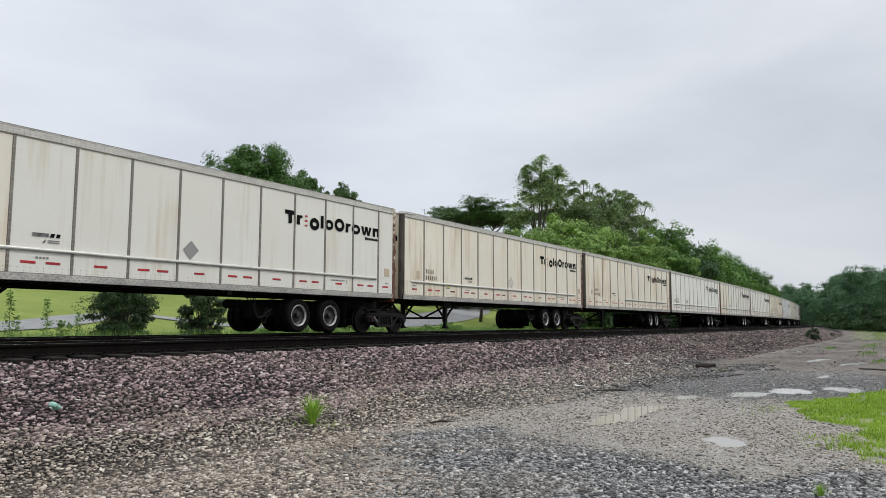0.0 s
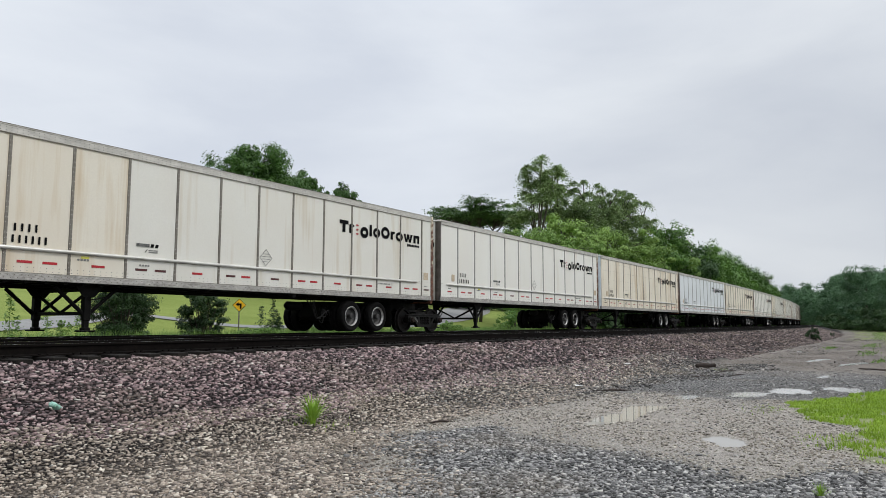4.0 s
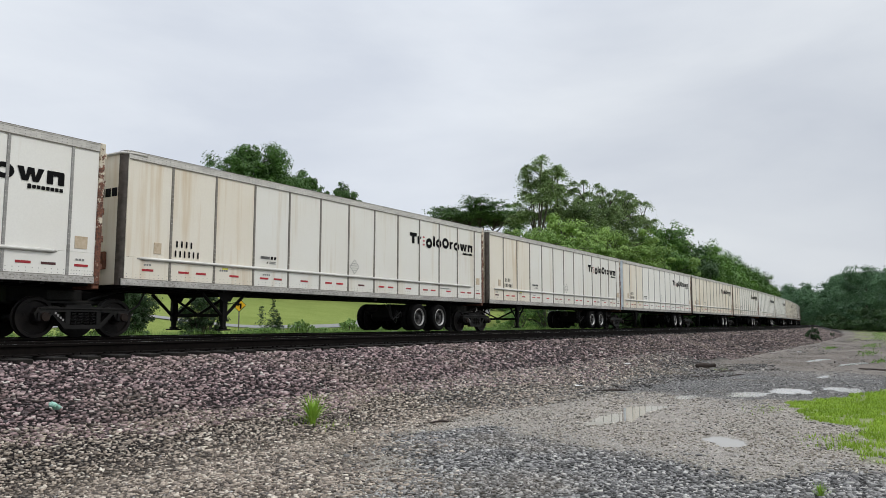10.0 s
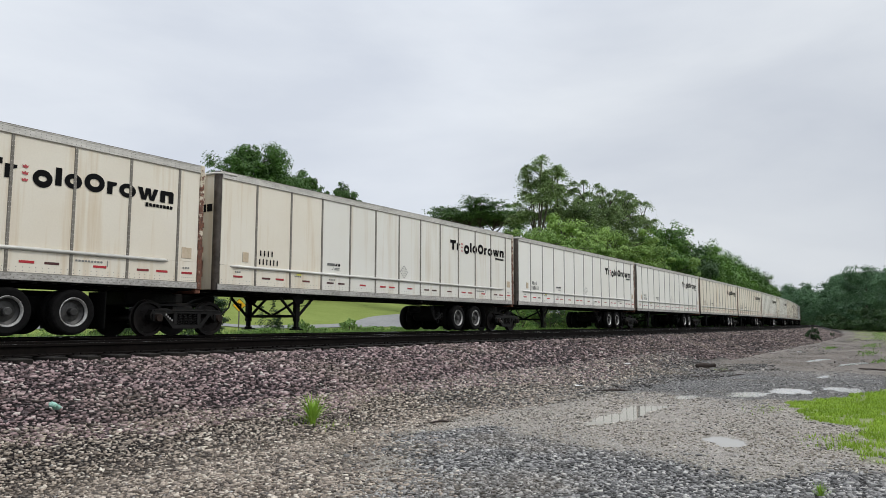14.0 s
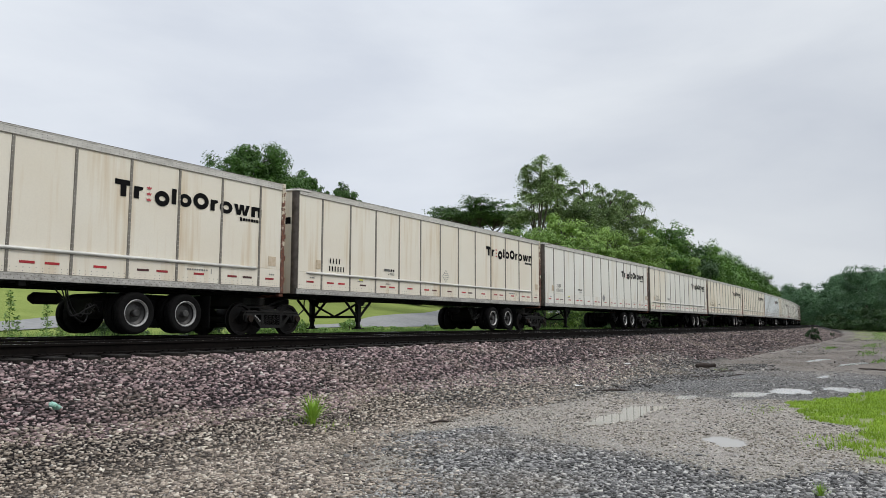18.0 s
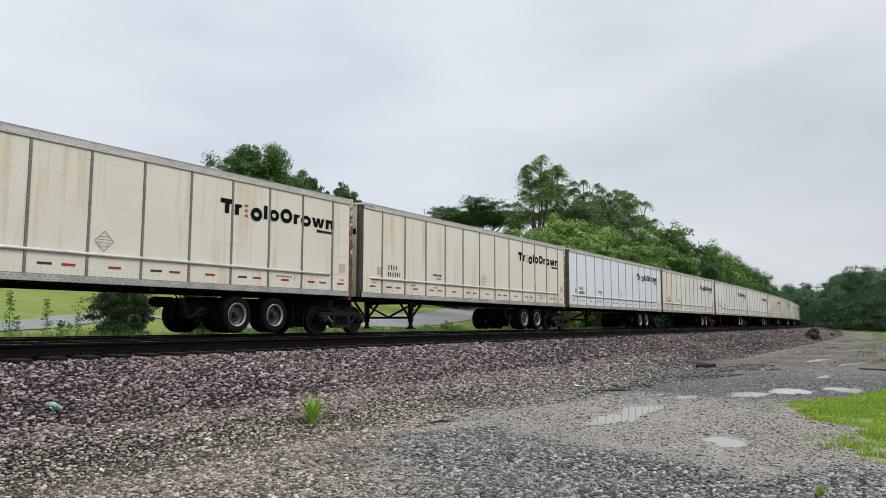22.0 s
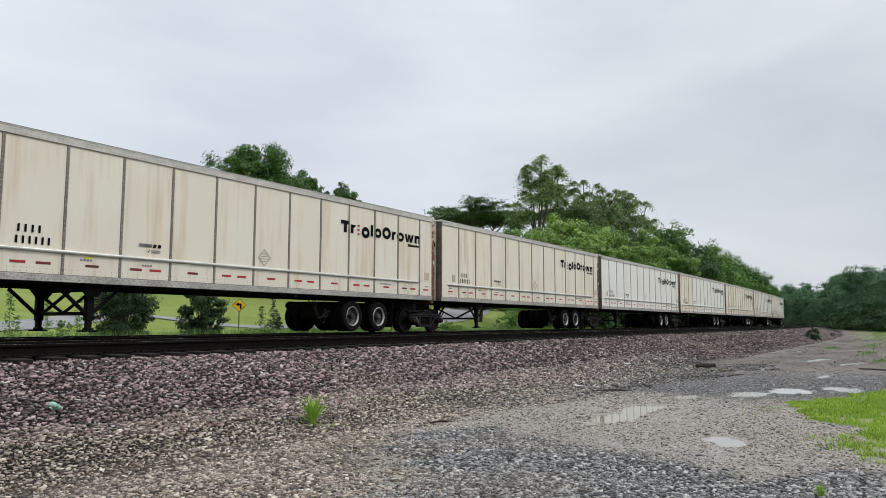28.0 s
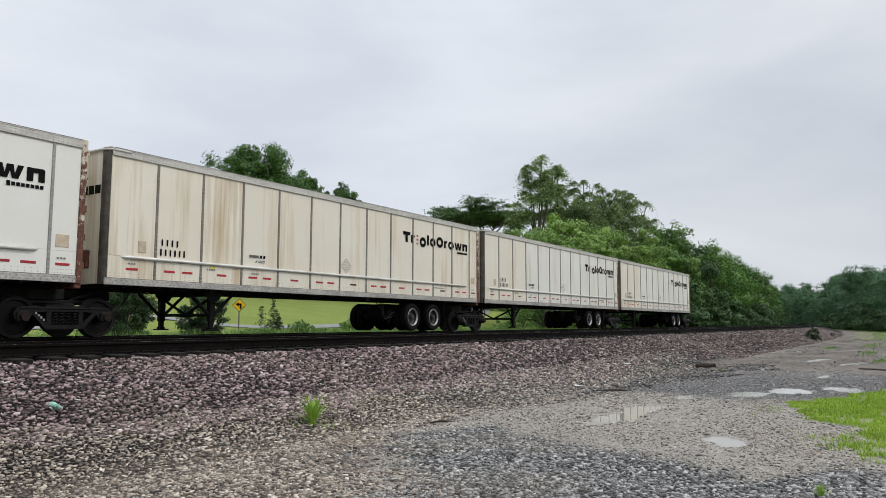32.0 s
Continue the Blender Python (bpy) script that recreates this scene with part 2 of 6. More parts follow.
# ---- mesh tools ----
class Geo:
    """Collects vertices and faces for one mesh."""

    def __init__(self):
        self.v, self.f, self.mi = [], [], []

    def add(self, verts, faces, mi=0):
        o = len(self.v)
        self.v.extend(tuple(p) for p in verts)
        self.f.extend(tuple(i + o for i in q) for q in faces)
        self.mi.extend([mi] * len(faces))
        return self

    def box(self, x0, x1, y0, y1, z0, z1, mi=0):
        return self.add([(x, y, z) for x in (x0, x1) for y in (y0, y1) for z in (z0, z1)],
                        [(0, 1, 3, 2), (4, 6, 7, 5), (0, 4, 5, 1), (2, 3, 7, 6), (0, 2, 6, 4), (1, 5, 7, 3)], mi)

    def cbox(self, x0, x1, y0, y1, z0, z1, c, mi=0):
        """A box whose edges are all chamfered by c."""
        vs, key = [], {}
        for x, sx in ((x0, 1), (x1, -1)):
            for y, sy in ((y0, 1), (y1, -1)):
                for z, sz in ((z0, 1), (z1, -1)):
                    key[sx, sy, sz] = len(vs)
                    vs += [(x, y + sy * c, z + sz * c), (x + sx * c, y, z + sz * c), (x + sx * c, y + sy * c, z)]
        fs = []
        for a in range(3):
            b, d = (a + 1) % 3, (a + 2) % 3
            for s in (1, -1):
                ring = []
                for sb, sd in ((1, 1), (-1, 1), (-1, -1), (1, -1)):
                    k = [0, 0, 0]
                    k[a], k[b], k[d] = s, sb, sd
                    ring.append(key[tuple(k)] + a)
                fs.append(tuple(ring if s < 0 else ring[::-1]))
                for sd in (1, -1):
                    k0, k1 = [0, 0, 0], [0, 0, 0]
                    k0[a] = k1[a] = s
                    k0[d] = k1[d] = sd
                    k0[b], k1[b] = 1, -1
                    p, q = key[tuple(k0)], key[tuple(k1)]
                    fs.append((p + a, q + a, q + d, p + d))
        for k, o in key.items():
            fs.append((o, o + 1, o + 2))
        # each edge strip was made twice, once from either face
        seen, keep = set(), []
        for q in fs:
            t = tuple(sorted(q))
            if t not in seen:
                seen.add(t)
                keep.append(q)
        return self.add(vs, keep, mi)

    def tube(self, points, radii, seg=8, caps=True, mi=0):
        pts = [Vector(p) for p in points]
        if isinstance(radii, (int, float)):
            radii = [radii] * len(pts)
        vs, fs = [], []
        side = None
        for i, p in enumerate(pts):
            d = (pts[min(i + 1, len(pts) - 1)] - pts[max(i - 1, 0)]).normalized()
            if side is None:
                side = d.orthogonal().normalized()
            side = (side - d * side.dot(d))
            side = side.normalized() if side.length > 1e-6 else d.orthogonal().normalized()
            up = d.cross(side)
            for k in range(seg):
                a = 2 * math.pi * k / seg
                vs.append(p + (side * math.cos(a) + up * math.sin(a)) * radii[i])
        for i in range(len(pts) - 1):
            for k in range(seg):
                k2 = (k + 1) % seg
                fs.append((i * seg + k, i * seg + k2, (i + 1) * seg + k2, (i + 1) * seg + k))
        if caps:
            fs += [tuple(range(seg))[::-1], tuple(range((len(pts) - 1) * seg, len(pts) * seg))]
        return self.add(vs, fs, mi)

    def lathe_y(self, cx, cy, cz, profile, seg=24, mi=0):
        """Turns (radius, y) points about an axis along y; closed at both ends where the radius is 0."""
        vs, fs = [], []
        for r, y in profile:
            for k in range(seg):
                a = 2 * math.pi * k / seg
                vs.append((cx + r * math.cos(a), cy + y, cz + r * math.sin(a)))
        for i in range(len(profile) - 1):
            for k in range(seg):
                k2 = (k + 1) % seg
                fs.append((i * seg + k, (i + 1) * seg + k, (i + 1) * seg + k2, i * seg + k2))
        return self.add(vs, fs, mi)

    def prism(self, outline, y0, y1, mi=0):
        """An outline of (x, z) points drawn out from y0 to y1."""
        n = len(outline)
        vs = [(x, y0, z) for x, z in outline] + [(x, y1, z) for x, z in outline]
        fs = [tuple(range(n)), tuple(range(2 * n - 1, n - 1, -1))] + [(i, i + n, (i + 1) % n + n, (i + 1) % n) for i in range(n)]
        return self.add(vs, fs, mi)

    def mesh(self, name, mats, smooth=False, fix=True):
        me = bpy.data.meshes.new(name)
        me.from_pydata(self.v, [], self.f)
        for m in mats if isinstance(mats, (list, tuple)) else [mats]:
            me.materials.append(m)
        if any(self.mi):
            me.polygons.foreach_set("material_index", self.mi)
        if fix:
            bm = bmesh.new()
            bm.from_mesh(me)
            bmesh.ops.recalc_face_normals(bm, faces=bm.faces)
            bm.to_mesh(me)
            bm.free()
        if smooth:
            me.polygons.foreach_set("use_smooth", [True] * len(me.polygons))
        me.update()
        return me


def part(name, geo, mats, parent, label="", at=(0, 0, 0), smooth=False):
    """One mesh object under a thing or part; geo may be a Geo or a finished mesh. at: its origin in the parent."""
    me = geo if isinstance(geo, bpy.types.Mesh) else geo.mesh(name, mats, smooth)
    ob = new(name, me)
    ob.parent = parent
    ob.location = at
    if label:
        tagged(ob, label)
    return ob


def shade_auto(me, limit=0.7):
    """Smooth shading with edges kept sharp where faces meet at an angle."""
    bm = bmesh.new()
    bm.from_mesh(me)
    for e in bm.edges:
        e.smooth = len(e.link_faces) == 2 and e.calc_face_angle(0) < limit
    for f in bm.faces:
        f.smooth = True
    bm.to_mesh(me)
    bm.free()
    return me


# ---- the line of the track ----
TRACK_Y = 15.84        # centre of the train's track where it is straight
SPACING = 4.11         # to the empty track in front of it
BEND, RADIUS = 56.5, 1200.0


def line_at(s, d=0.0):
    """Point and heading of the train's track, s metres along it and d metres to its far side."""
    if s <= BEND:
        return s, TRACK_Y + d, 0.0
    a = (s - BEND) / RADIUS
    r = RADIUS - d
    return BEND + r * math.sin(a), TRACK_Y + RADIUS - r * math.cos(a), a


def off_line(x, y):
    """How far a point lies to the far side of the train's track."""
    if x <= BEND:
        return y - TRACK_Y
    return RADIUS - math.hypot(x - BEND, TRACK_Y + RADIUS - y)


def smooth_step(a, b, v):
    t = min(1.0, max(0.0, (v - a) / (b - a)))
    return t * t * (3 - 2 * t)


LOT = -1.25            # level of the gravel lot


def ground_z(x, y):
    """Height of the ground sheet."""
    d = off_line(x, y)
    if d < -5.4:
        t = min(1.0, (-5.4 - d) / (3.65 + 0.35 * noise.noise((x * 0.15, 3.1, 0))))
        z = -0.255 + (LOT + 0.255) * (t ** 1.12)
        rough = smooth_step(-9.0, -10.5, d)
        z += rough * (0.035 * noise.noise((x * 0.45, y * 0.6, 1.7)) + 0.05 * noise.noise((x * 0.09, y * 0.12, 4.4)))
        w, rim = wet_hollow(x, y)
        if rim > 0:
            z = z * (1 - rim) + (LOT + 0.004) * rim - 0.05 * w
        # the lot falls away gently, and climbs into the woods beyond
        far = smooth_step(110, 420, x)
        z += far * 6.0 * smooth_step(-10, -60, d)
        z += -0.25 * smooth_step(-30, -60, d) * (1 - far)
        return z
    if d < 2.1:
        return -0.255
    z = -0.255 - 0.38 * smooth_step(2.1, 4.6, d)
    back = d - 9.0
    if back > 0:
        left = 1.0 - smooth_step(60, 170, x)
        t = max(0.0, back - 10.0)
        hill = 13.0 * (1 - math.exp(-(t / 62.0) ** 1.3))
        z += 0.45 * smooth_step(0, 20, back) + hill * (0.55 + 0.45 * left)
        z += 0.25 * noise.noise((x * 0.05, y * 0.05, 9.0)) * smooth_step(0, 15, back)
    return z


def track_mesh(name, profile, d, s0, s1, mats, steps=(), mi=None):
    """Sweeps an (offset, z) outline along the track."""
    g = Geo()
    ss = []
    s = s0
    while s < s1:
        ss.append(s)
        s += 4.0 if s >= BEND - 4 else 20.0
    ss.append(s1)
    n = len(profile)
    vs = []
    for s in ss:
        for o, z in profile:
            x, y, a = line_at(s, d + o)
            vs.append((x, y, z))
    fs, mis = [], []
    for i in range(len(ss) - 1):
        for k in range(n):
            k2 = (k + 1) % n
            fs.append((i * n + k, i * n + k2, (i + 1) * n + k2, (i + 1) * n + k))
            mis.append(mi[k] if mi else 0)
    fs += [tuple(range(n))[::-1], tuple(range((len(ss) - 1) * n, len(ss) * n))]
    mis += [0, 0]
    g.add(vs, fs)
    g.mi = mis
    return g.mesh(name, mats)


RAIL = [(-0.07, -0.175), (0.07, -0.175), (0.07, -0.162), (0.012, -0.145), (0.010, -0.048), (0.035, -0.036), (0.035, -0.006),
        (0.028, 0.0), (-0.028, 0.0), (-0.035, -0.006), (-0.035, -0.036), (-0.010, -0.048), (-0.012, -0.145), (-0.07, -0.162)]
RAIL_MI = [0, 0, 0, 0, 0, 0, 0, 1, 0, 0, 0, 0, 0, 0]


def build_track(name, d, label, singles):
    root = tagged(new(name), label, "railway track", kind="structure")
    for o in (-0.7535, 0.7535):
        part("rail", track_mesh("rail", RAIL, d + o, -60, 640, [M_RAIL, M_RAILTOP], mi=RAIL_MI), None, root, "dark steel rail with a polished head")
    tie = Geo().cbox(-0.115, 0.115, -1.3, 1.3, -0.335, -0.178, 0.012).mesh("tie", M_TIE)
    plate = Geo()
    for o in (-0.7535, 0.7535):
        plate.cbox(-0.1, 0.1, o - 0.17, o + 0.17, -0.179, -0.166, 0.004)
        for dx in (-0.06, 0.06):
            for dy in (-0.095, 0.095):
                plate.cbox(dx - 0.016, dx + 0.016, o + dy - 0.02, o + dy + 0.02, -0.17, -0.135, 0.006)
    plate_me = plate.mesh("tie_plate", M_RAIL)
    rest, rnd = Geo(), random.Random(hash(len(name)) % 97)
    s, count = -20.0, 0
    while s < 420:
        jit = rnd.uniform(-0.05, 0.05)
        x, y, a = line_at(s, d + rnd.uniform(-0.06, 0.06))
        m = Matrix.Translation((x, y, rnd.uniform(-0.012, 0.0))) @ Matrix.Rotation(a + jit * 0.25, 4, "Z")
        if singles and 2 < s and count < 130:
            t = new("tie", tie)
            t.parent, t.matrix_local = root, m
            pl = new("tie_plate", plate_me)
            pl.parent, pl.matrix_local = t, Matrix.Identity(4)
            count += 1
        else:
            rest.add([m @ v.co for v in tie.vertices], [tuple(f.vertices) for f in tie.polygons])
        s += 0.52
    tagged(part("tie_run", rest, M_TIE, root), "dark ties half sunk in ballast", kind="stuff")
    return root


# ---- the train ----
PITCH, BODY = 16.6, 16.10
FRONT, REAR = -BODY / 2, BODY / 2
SIDE = 1.30
POSTS = [REAR - 14.83 + 1.2855 * i for i in range(12)]
Z_BOT, Z_TOP, Z_RUB = 1.15, 4.17, 1.755
COUNT = 34
FIRST_REAR = 19.65     # where the first trailer's rear stands at the start


def travel(t):
    """How far the train has come since the start; it slows a little."""
    return 16.04 * t - 0.0042 * t * t


def rounded(w, h, r, cx=0.0, cz=0.0, n=4):
    pts = []
    for ox, oz, a0 in ((w / 2 - r, h / 2 - r, 0), (-w / 2 + r, h / 2 - r, 90), (-w / 2 + r, -h / 2 + r, 180), (w / 2 - r, -h / 2 + r, 270)):
        for k in range(n + 1):
            a = radians(a0 + 90 * k / n)
            pts.append((cx + ox + r * math.cos(a), cz + oz + r * math.sin(a)))
    return pts


def flat_ring(g, cx, cz, w, h, inner_w, inner_h, y, mi=0, n=20, gap=0.0):
    """A flat oval ring on the trailer's side."""
    vs, fs = [], []
    for k in range(n + 1):
        a = gap + (2 * math.pi - 2 * gap) * k / n
        vs += [(cx + w / 2 * math.cos(a), y, cz + h / 2 * math.sin(a)), (cx + inner_w / 2 * math.cos(a), y, cz + inner_h / 2 * math.sin(a))]
    for k in range(n):
        fs.append((2 * k, 2 * k + 1, 2 * k + 3, 2 * k + 2))
    return g.add(vs, fs, mi)


def flat_shape(g, outline, y, mi=0):
    return g.add([(x, y, z) for x, z in outline], [tuple(range(len(outline)))], mi)


def logo_geos():
    """The carrier's bold emblem as plain blocks and rings, with three small red crown shapes."""
    shapes, red = [], Geo()
    y = -SIDE - 0.012
    x = REAR - 5.14
    base, cap, low = 3.10, 0.37, 0.275
    plan = [("bar", 0.42), ("short", 0.27), ("red", 0.22), ("drop", 0.42), ("tall", 0.17), ("ring", 0.40), ("big", 0.48), ("short", 0.27),
            ("ring", 0.43), ("wide", 0.55), ("block", 0.40)]
    for kind, w in plan:
        cx = x + w / 2
        black = Geo()
        if kind == "bar":
            flat_shape(black, [(x, base + cap), (x + w, base + cap), (x + w, base + cap - 0.12), (cx + 0.07, base + cap - 0.12), (cx + 0.07, base), (cx - 0.07, base), (cx - 0.07, base + cap - 0.12), (x, base + cap - 0.12)], y)
        elif kind == "short":
            flat_shape(black, [(x + 0.02, base), (x + 0.15, base), (x + 0.15, base + low - 0.10), (x + w - 0.02, base + low - 0.06), (x + w - 0.02, base + low), (x + 0.02, base + low)], y)
        elif kind == "tall":
            flat_shape(black, rounded(0.13, cap, 0.01, cx, base + cap / 2), y)
        elif kind in ("ring", "drop"):
            dz = 0.05 if kind == "drop" else 0.0
            flat_ring(black, cx, base + low / 2 - dz, w - 0.02, low + 0.04 + dz, w - 0.25, low - 0.16, y)
        elif kind == "big":
            flat_ring(black, cx, base + cap / 2, w - 0.02, cap + 0.03, w - 0.26, cap - 0.20, y, n=28)
        elif kind == "wide":
            flat_shape(black, [(x + 0.01, base + low), (x + 0.13, base + low), (x + 0.18, base + 0.10), (x + 0.21, base + low), (x + w - 0.21, base + low), (x + w - 0.18, base + 0.10),
                               (x + w - 0.13, base + low), (x + w - 0.01, base + low), (x + w - 0.11, base), (x + w - 0.23, base), (cx, base + 0.15), (x + 0.23, base), (x + 0.11, base)], y)
        elif kind == "block":
            flat_shape(black, rounded(0.13, low, 0.015, x + 0.085, base + low / 2), y)
            flat_shape(black, rounded(0.13, low - 0.02, 0.015, x + w - 0.085, base + low / 2 - 0.01), y)
            flat_shape(black, rounded(w - 0.06, 0.10, 0.03, cx, base + low - 0.05), y - 0.001)
        elif kind == "red":
            for k in range(3):
                z = base - 0.02 + 0.135 * k
                flat_shape(red, [(cx - 0.045, z), (cx + 0.045, z), (cx + 0.068, z + 0.06), (cx + 0.028, z + 0.04), (cx, z + 0.072), (cx - 0.028, z + 0.04), (cx - 0.068, z + 0.06)], y)
        x += w + 0.028
        if black.v:
            shapes.append(black)
    black = Geo()
    for k in range(8):
        flat_shape(black, rounded(0.075, 0.075 if k else 0.1, 0.012, REAR - 1.55 + 0.092 * k, 3.0), y)
    return shapes, black, red


def side_marks():
    """Numbers and small print as bars, the carrier's emblem, and the outline of a placard holder."""
    y = -SIDE - 0.012
    num, emb, pla, small = Geo(), Geo(), Geo(), Geo()
    for k in range(4):
        flat_shape(num, rounded(0.045, 0.155, 0.012, REAR - 14.66 + 0.137 * k, 2.165), y)
    for k in range(6):
        flat_shape(num, rounded(0.045, 0.155, 0.012, REAR - 14.69 + 0.128 * k, 1.935), y)
    flat_shape(emb, rounded(0.34, 0.075, 0.004, REAR - 11.85, 2.06), y, 1)
    for k in range(3):
        flat_shape(emb, rounded(0.30, 0.008, 0.002, REAR - 11.85, 2.04 + 0.02 * k), y - 0.001, 0)
    for k in (0, 1):
        flat_shape(emb, [(REAR - 11.66 + 0.12 * k, 2.02), (REAR - 11.58 + 0.12 * k, 2.02), (REAR - 11.56 + 0.12 * k, 2.10), (REAR - 11.64 + 0.12 * k, 2.10)], y, 0)
    for k in range(2):
        flat_shape(emb, rounded(0.24, 0.022, 0.004, REAR - 11.58, 1.955 - 0.04 * k), y, 1)
    flat_shape(emb, [(REAR - 11.80, 1.90), (REAR - 11.77, 1.90), (REAR - 11.73, 1.99), (REAR - 11.76, 1.96)], y, 0)
    cx, cz, r = REAR - 8.12, 2.06, 0.23
    for i in range(4):
        a0, a1 = radians(90 * i), radians(90 * i + 90)
        p, q = (cx + r * math.cos(a0), cz + r * math.sin(a0)), (cx + r * math.cos(a1), cz + r * math.sin(a1))
        pi, qi = (cx + 0.9 * r * math.cos(a0), cz + 0.9 * r * math.sin(a0)), (cx + 0.9 * r * math.cos(a1), cz + 0.9 * r * math.sin(a1))
        flat_shape(pla, [p, q, qi, pi], y - 0.006)
    for k in (-0.5, -0.2, 0.1, 0.4):
        h = 0.8 * r * (1 - abs(k))
        flat_shape(pla, [(cx - h, cz + k * r), (cx + h, cz + k * r), (cx + h, cz + k * r + 0.012), (cx - h, cz + k * r + 0.012)], y - 0.006)
    full = Geo()
    flat_shape(full, [(cx + r, cz), (cx, cz + r), (cx - r, cz), (cx, cz - r)], y - 0.005)
    for x0, z0, n in ((REAR - 13.35, 1.62, 4), (REAR - 3.15, 1.60, 9), (REAR - 11.9, 1.60, 4), (REAR - 0.5, 1.62, 3), (REAR - 15.5, 1.62, 3)):
        for k in range(n):
            flat_shape(small, rounded(0.05, 0.04, 0.006, x0 + 0.07 * k, z0), y)
    flat_shape(small, rounded(0.02, 0.13, 0.004, REAR - 2.45, 1.58), y)
    return num, emb, pla, small, full


def build_trailer(paint, front_paint, rub, corner, worn, shift=0.0, filled=False, riveted=False):
    """One white van trailer on its rail bogies: origin at rail level under its middle, nose towards -x."""
    root = new("rail_trailer")
    y0 = -SIDE
    posts = [x + shift for x in POSTS]
    edges = [FRONT + 0.10] + posts + [REAR - 0.10]
    for i in range(13):
        a, b = edges[i] + 0.004, edges[i + 1] - 0.004
        cx, w = (a + b) / 2, b - a
        pm = PAINTS[front_paint] if i < 3 else PAINTS[paint]
        g = Geo().cbox(-w / 2, w / 2, -0.012, 0.012, -1.092, 1.11, 0.003)
        if riveted:
            for z in (-0.55, -0.05, 0.45, 0.90):
                for r in range(11):
                    x = -w / 2 + w * (r + 0.5) / 11
                    g.box(x - 0.010, x + 0.010, -0.0145, -0.011, z - 0.006, z + 0.006, 1)
        part("side_panel", g, [pm, M_POSTLIGHT], root, at=(cx, -SIDE + 0.012, 2.87))
        g = Geo().cbox(-w / 2, w / 2, -0.012, 0.012, -0.25, 0.25, 0.003)
        nriv = 10
        for r in range(nriv):
            for z in (-0.13, -0.2):
                x = -w / 2 + w * (r + 0.5) / nriv
                g.box(x - 0.007, x + 0.007, -0.015, -0.011, z - 0.007, z + 0.007, 1)
        part("kick_panel", g, [pm, M_GREYMARK], root, at=(cx, y0 + 0.010, 1.525))
        # reflective strips: singly, then in pairs
        for ox in ((0.0,) if i % 2 == 0 else (-0.25, 0.25)):
            part("reflector", Geo().cbox(-0.15, 0.15, -0.004, 0.004, -0.026, 0.026, 0.002), M_REFLECT, root, at=(cx + ox, y0 - 0.006, 1.50))
    for i, x in enumerate(posts):
        g = Geo().cbox(-0.032, 0.032, -0.022, 0.006, -1.40, 1.40, 0.006)
        for k in range(28):
            z = -1.35 + 0.1 * k
            g.box(-0.022, -0.014, -0.026, -0.02, z, z + 0.014, 1)
            g.box(0.014, 0.022, -0.026, -0.02, z, z + 0.014, 1)
        part("side_post", g, [M_POSTLIGHT if paint in ("blue", "white") else M_POST, M_ALU], root, at=(x, y0 + 0.004, 2.68))
    part("far_side_wall", Geo().cbox(FRONT + 0.1, REAR - 0.1, SIDE - 0.024, SIDE, 1.27, 3.98, 0.003), PAINTS[paint], root)
    # rails along the roof and the floor, with rivets
    for sgn in (-1, 1):
        ys = sgn * SIDE
        g = Geo().cbox(FRONT + 0.1, REAR - 0.02, ys - 0.02, ys + 0.02, 3.975, 4.13, 0.008)
        g.cbox(FRONT + 0.1, REAR - 0.02, ys - 0.026, ys + 0.026, 4.118, 4.15, 0.008)
        # dark strip along the lower edge, drawn as the rail's shadow gap
        g.box(FRONT + 0.12, REAR - 0.02, ys - 0.0245, ys + 0.0245, 3.968, 3.985, 2)
        g.box(FRONT + 0.12, REAR - 0.02, ys - 0.0285, ys + 0.0285, 4.148, 4.158, 2)
        if sgn < 0:
            for k in range(150):
                x = FRONT + 0.2 + k * 0.106
                for z in (4.015, 4.075):
                    g.box(x, x + 0.014, ys - 0.024, ys - 0.018, z, z + 0.014, 1)
        part("top_rail", g, [M_ALU, M_GREYMARK, M_POST], root, "riveted grey aluminium rail")
        g = Geo().cbox(FRONT + 0.03, REAR - 0.02, ys - 0.022, ys + 0.022, 1.135, 1.285, 0.008)
        g.box(FRONT + 0.05, REAR - 0.03, ys - 0.0235, ys + 0.0235, 1.278, 1.290, 2)
        if sgn < 0:
            for k in range(120):
                x = FRONT + 0.15 + k * 0.132
                g.box(x, x + 0.02, ys - 0.026, ys - 0.02, 1.225, 1.245, 1)
                g.box(x + 0.06, x + 0.08, ys - 0.026, ys - 0.02, 1.17, 1.19, 1)
        part("bottom_rail", g, [M_LOWRAIL, M_POST, M_POST], root, "riveted grey aluminium rail")
        if rub is not None:
            g = Geo().tube([(rub - 0.14, ys, Z_RUB), (rub, ys + sgn * 0.02, Z_RUB), (REAR - 1.05, ys + sgn * 0.02, Z_RUB), (REAR - 0.92, ys, Z_RUB)], [0.012, 0.042, 0.042, 0.012], 8)
            part("rub_rail", g, M_RUB, root, "long half-round white rub rail", smooth=True)
    roof = Geo().cbox(FRONT + 0.05, REAR - 0.02, -SIDE + 0.01, SIDE - 0.01, 4.14, 4.165, 0.008)
    for k in range(26):
        x = FRONT + 0.4 + k * 0.6
        roof.cbox(x, x + 0.05, -SIDE + 0.03, SIDE - 0.03, 4.162, 4.172, 0.003)
    part("roof", roof, M_ALU, root, "ribbed aluminium roof")
    part("floor", Geo().cbox(FRONT + 0.05, REAR - 0.05, -SIDE + 0.03, SIDE - 0.03, 1.14, 1.30, 0.01), M_CHASSIS, root)
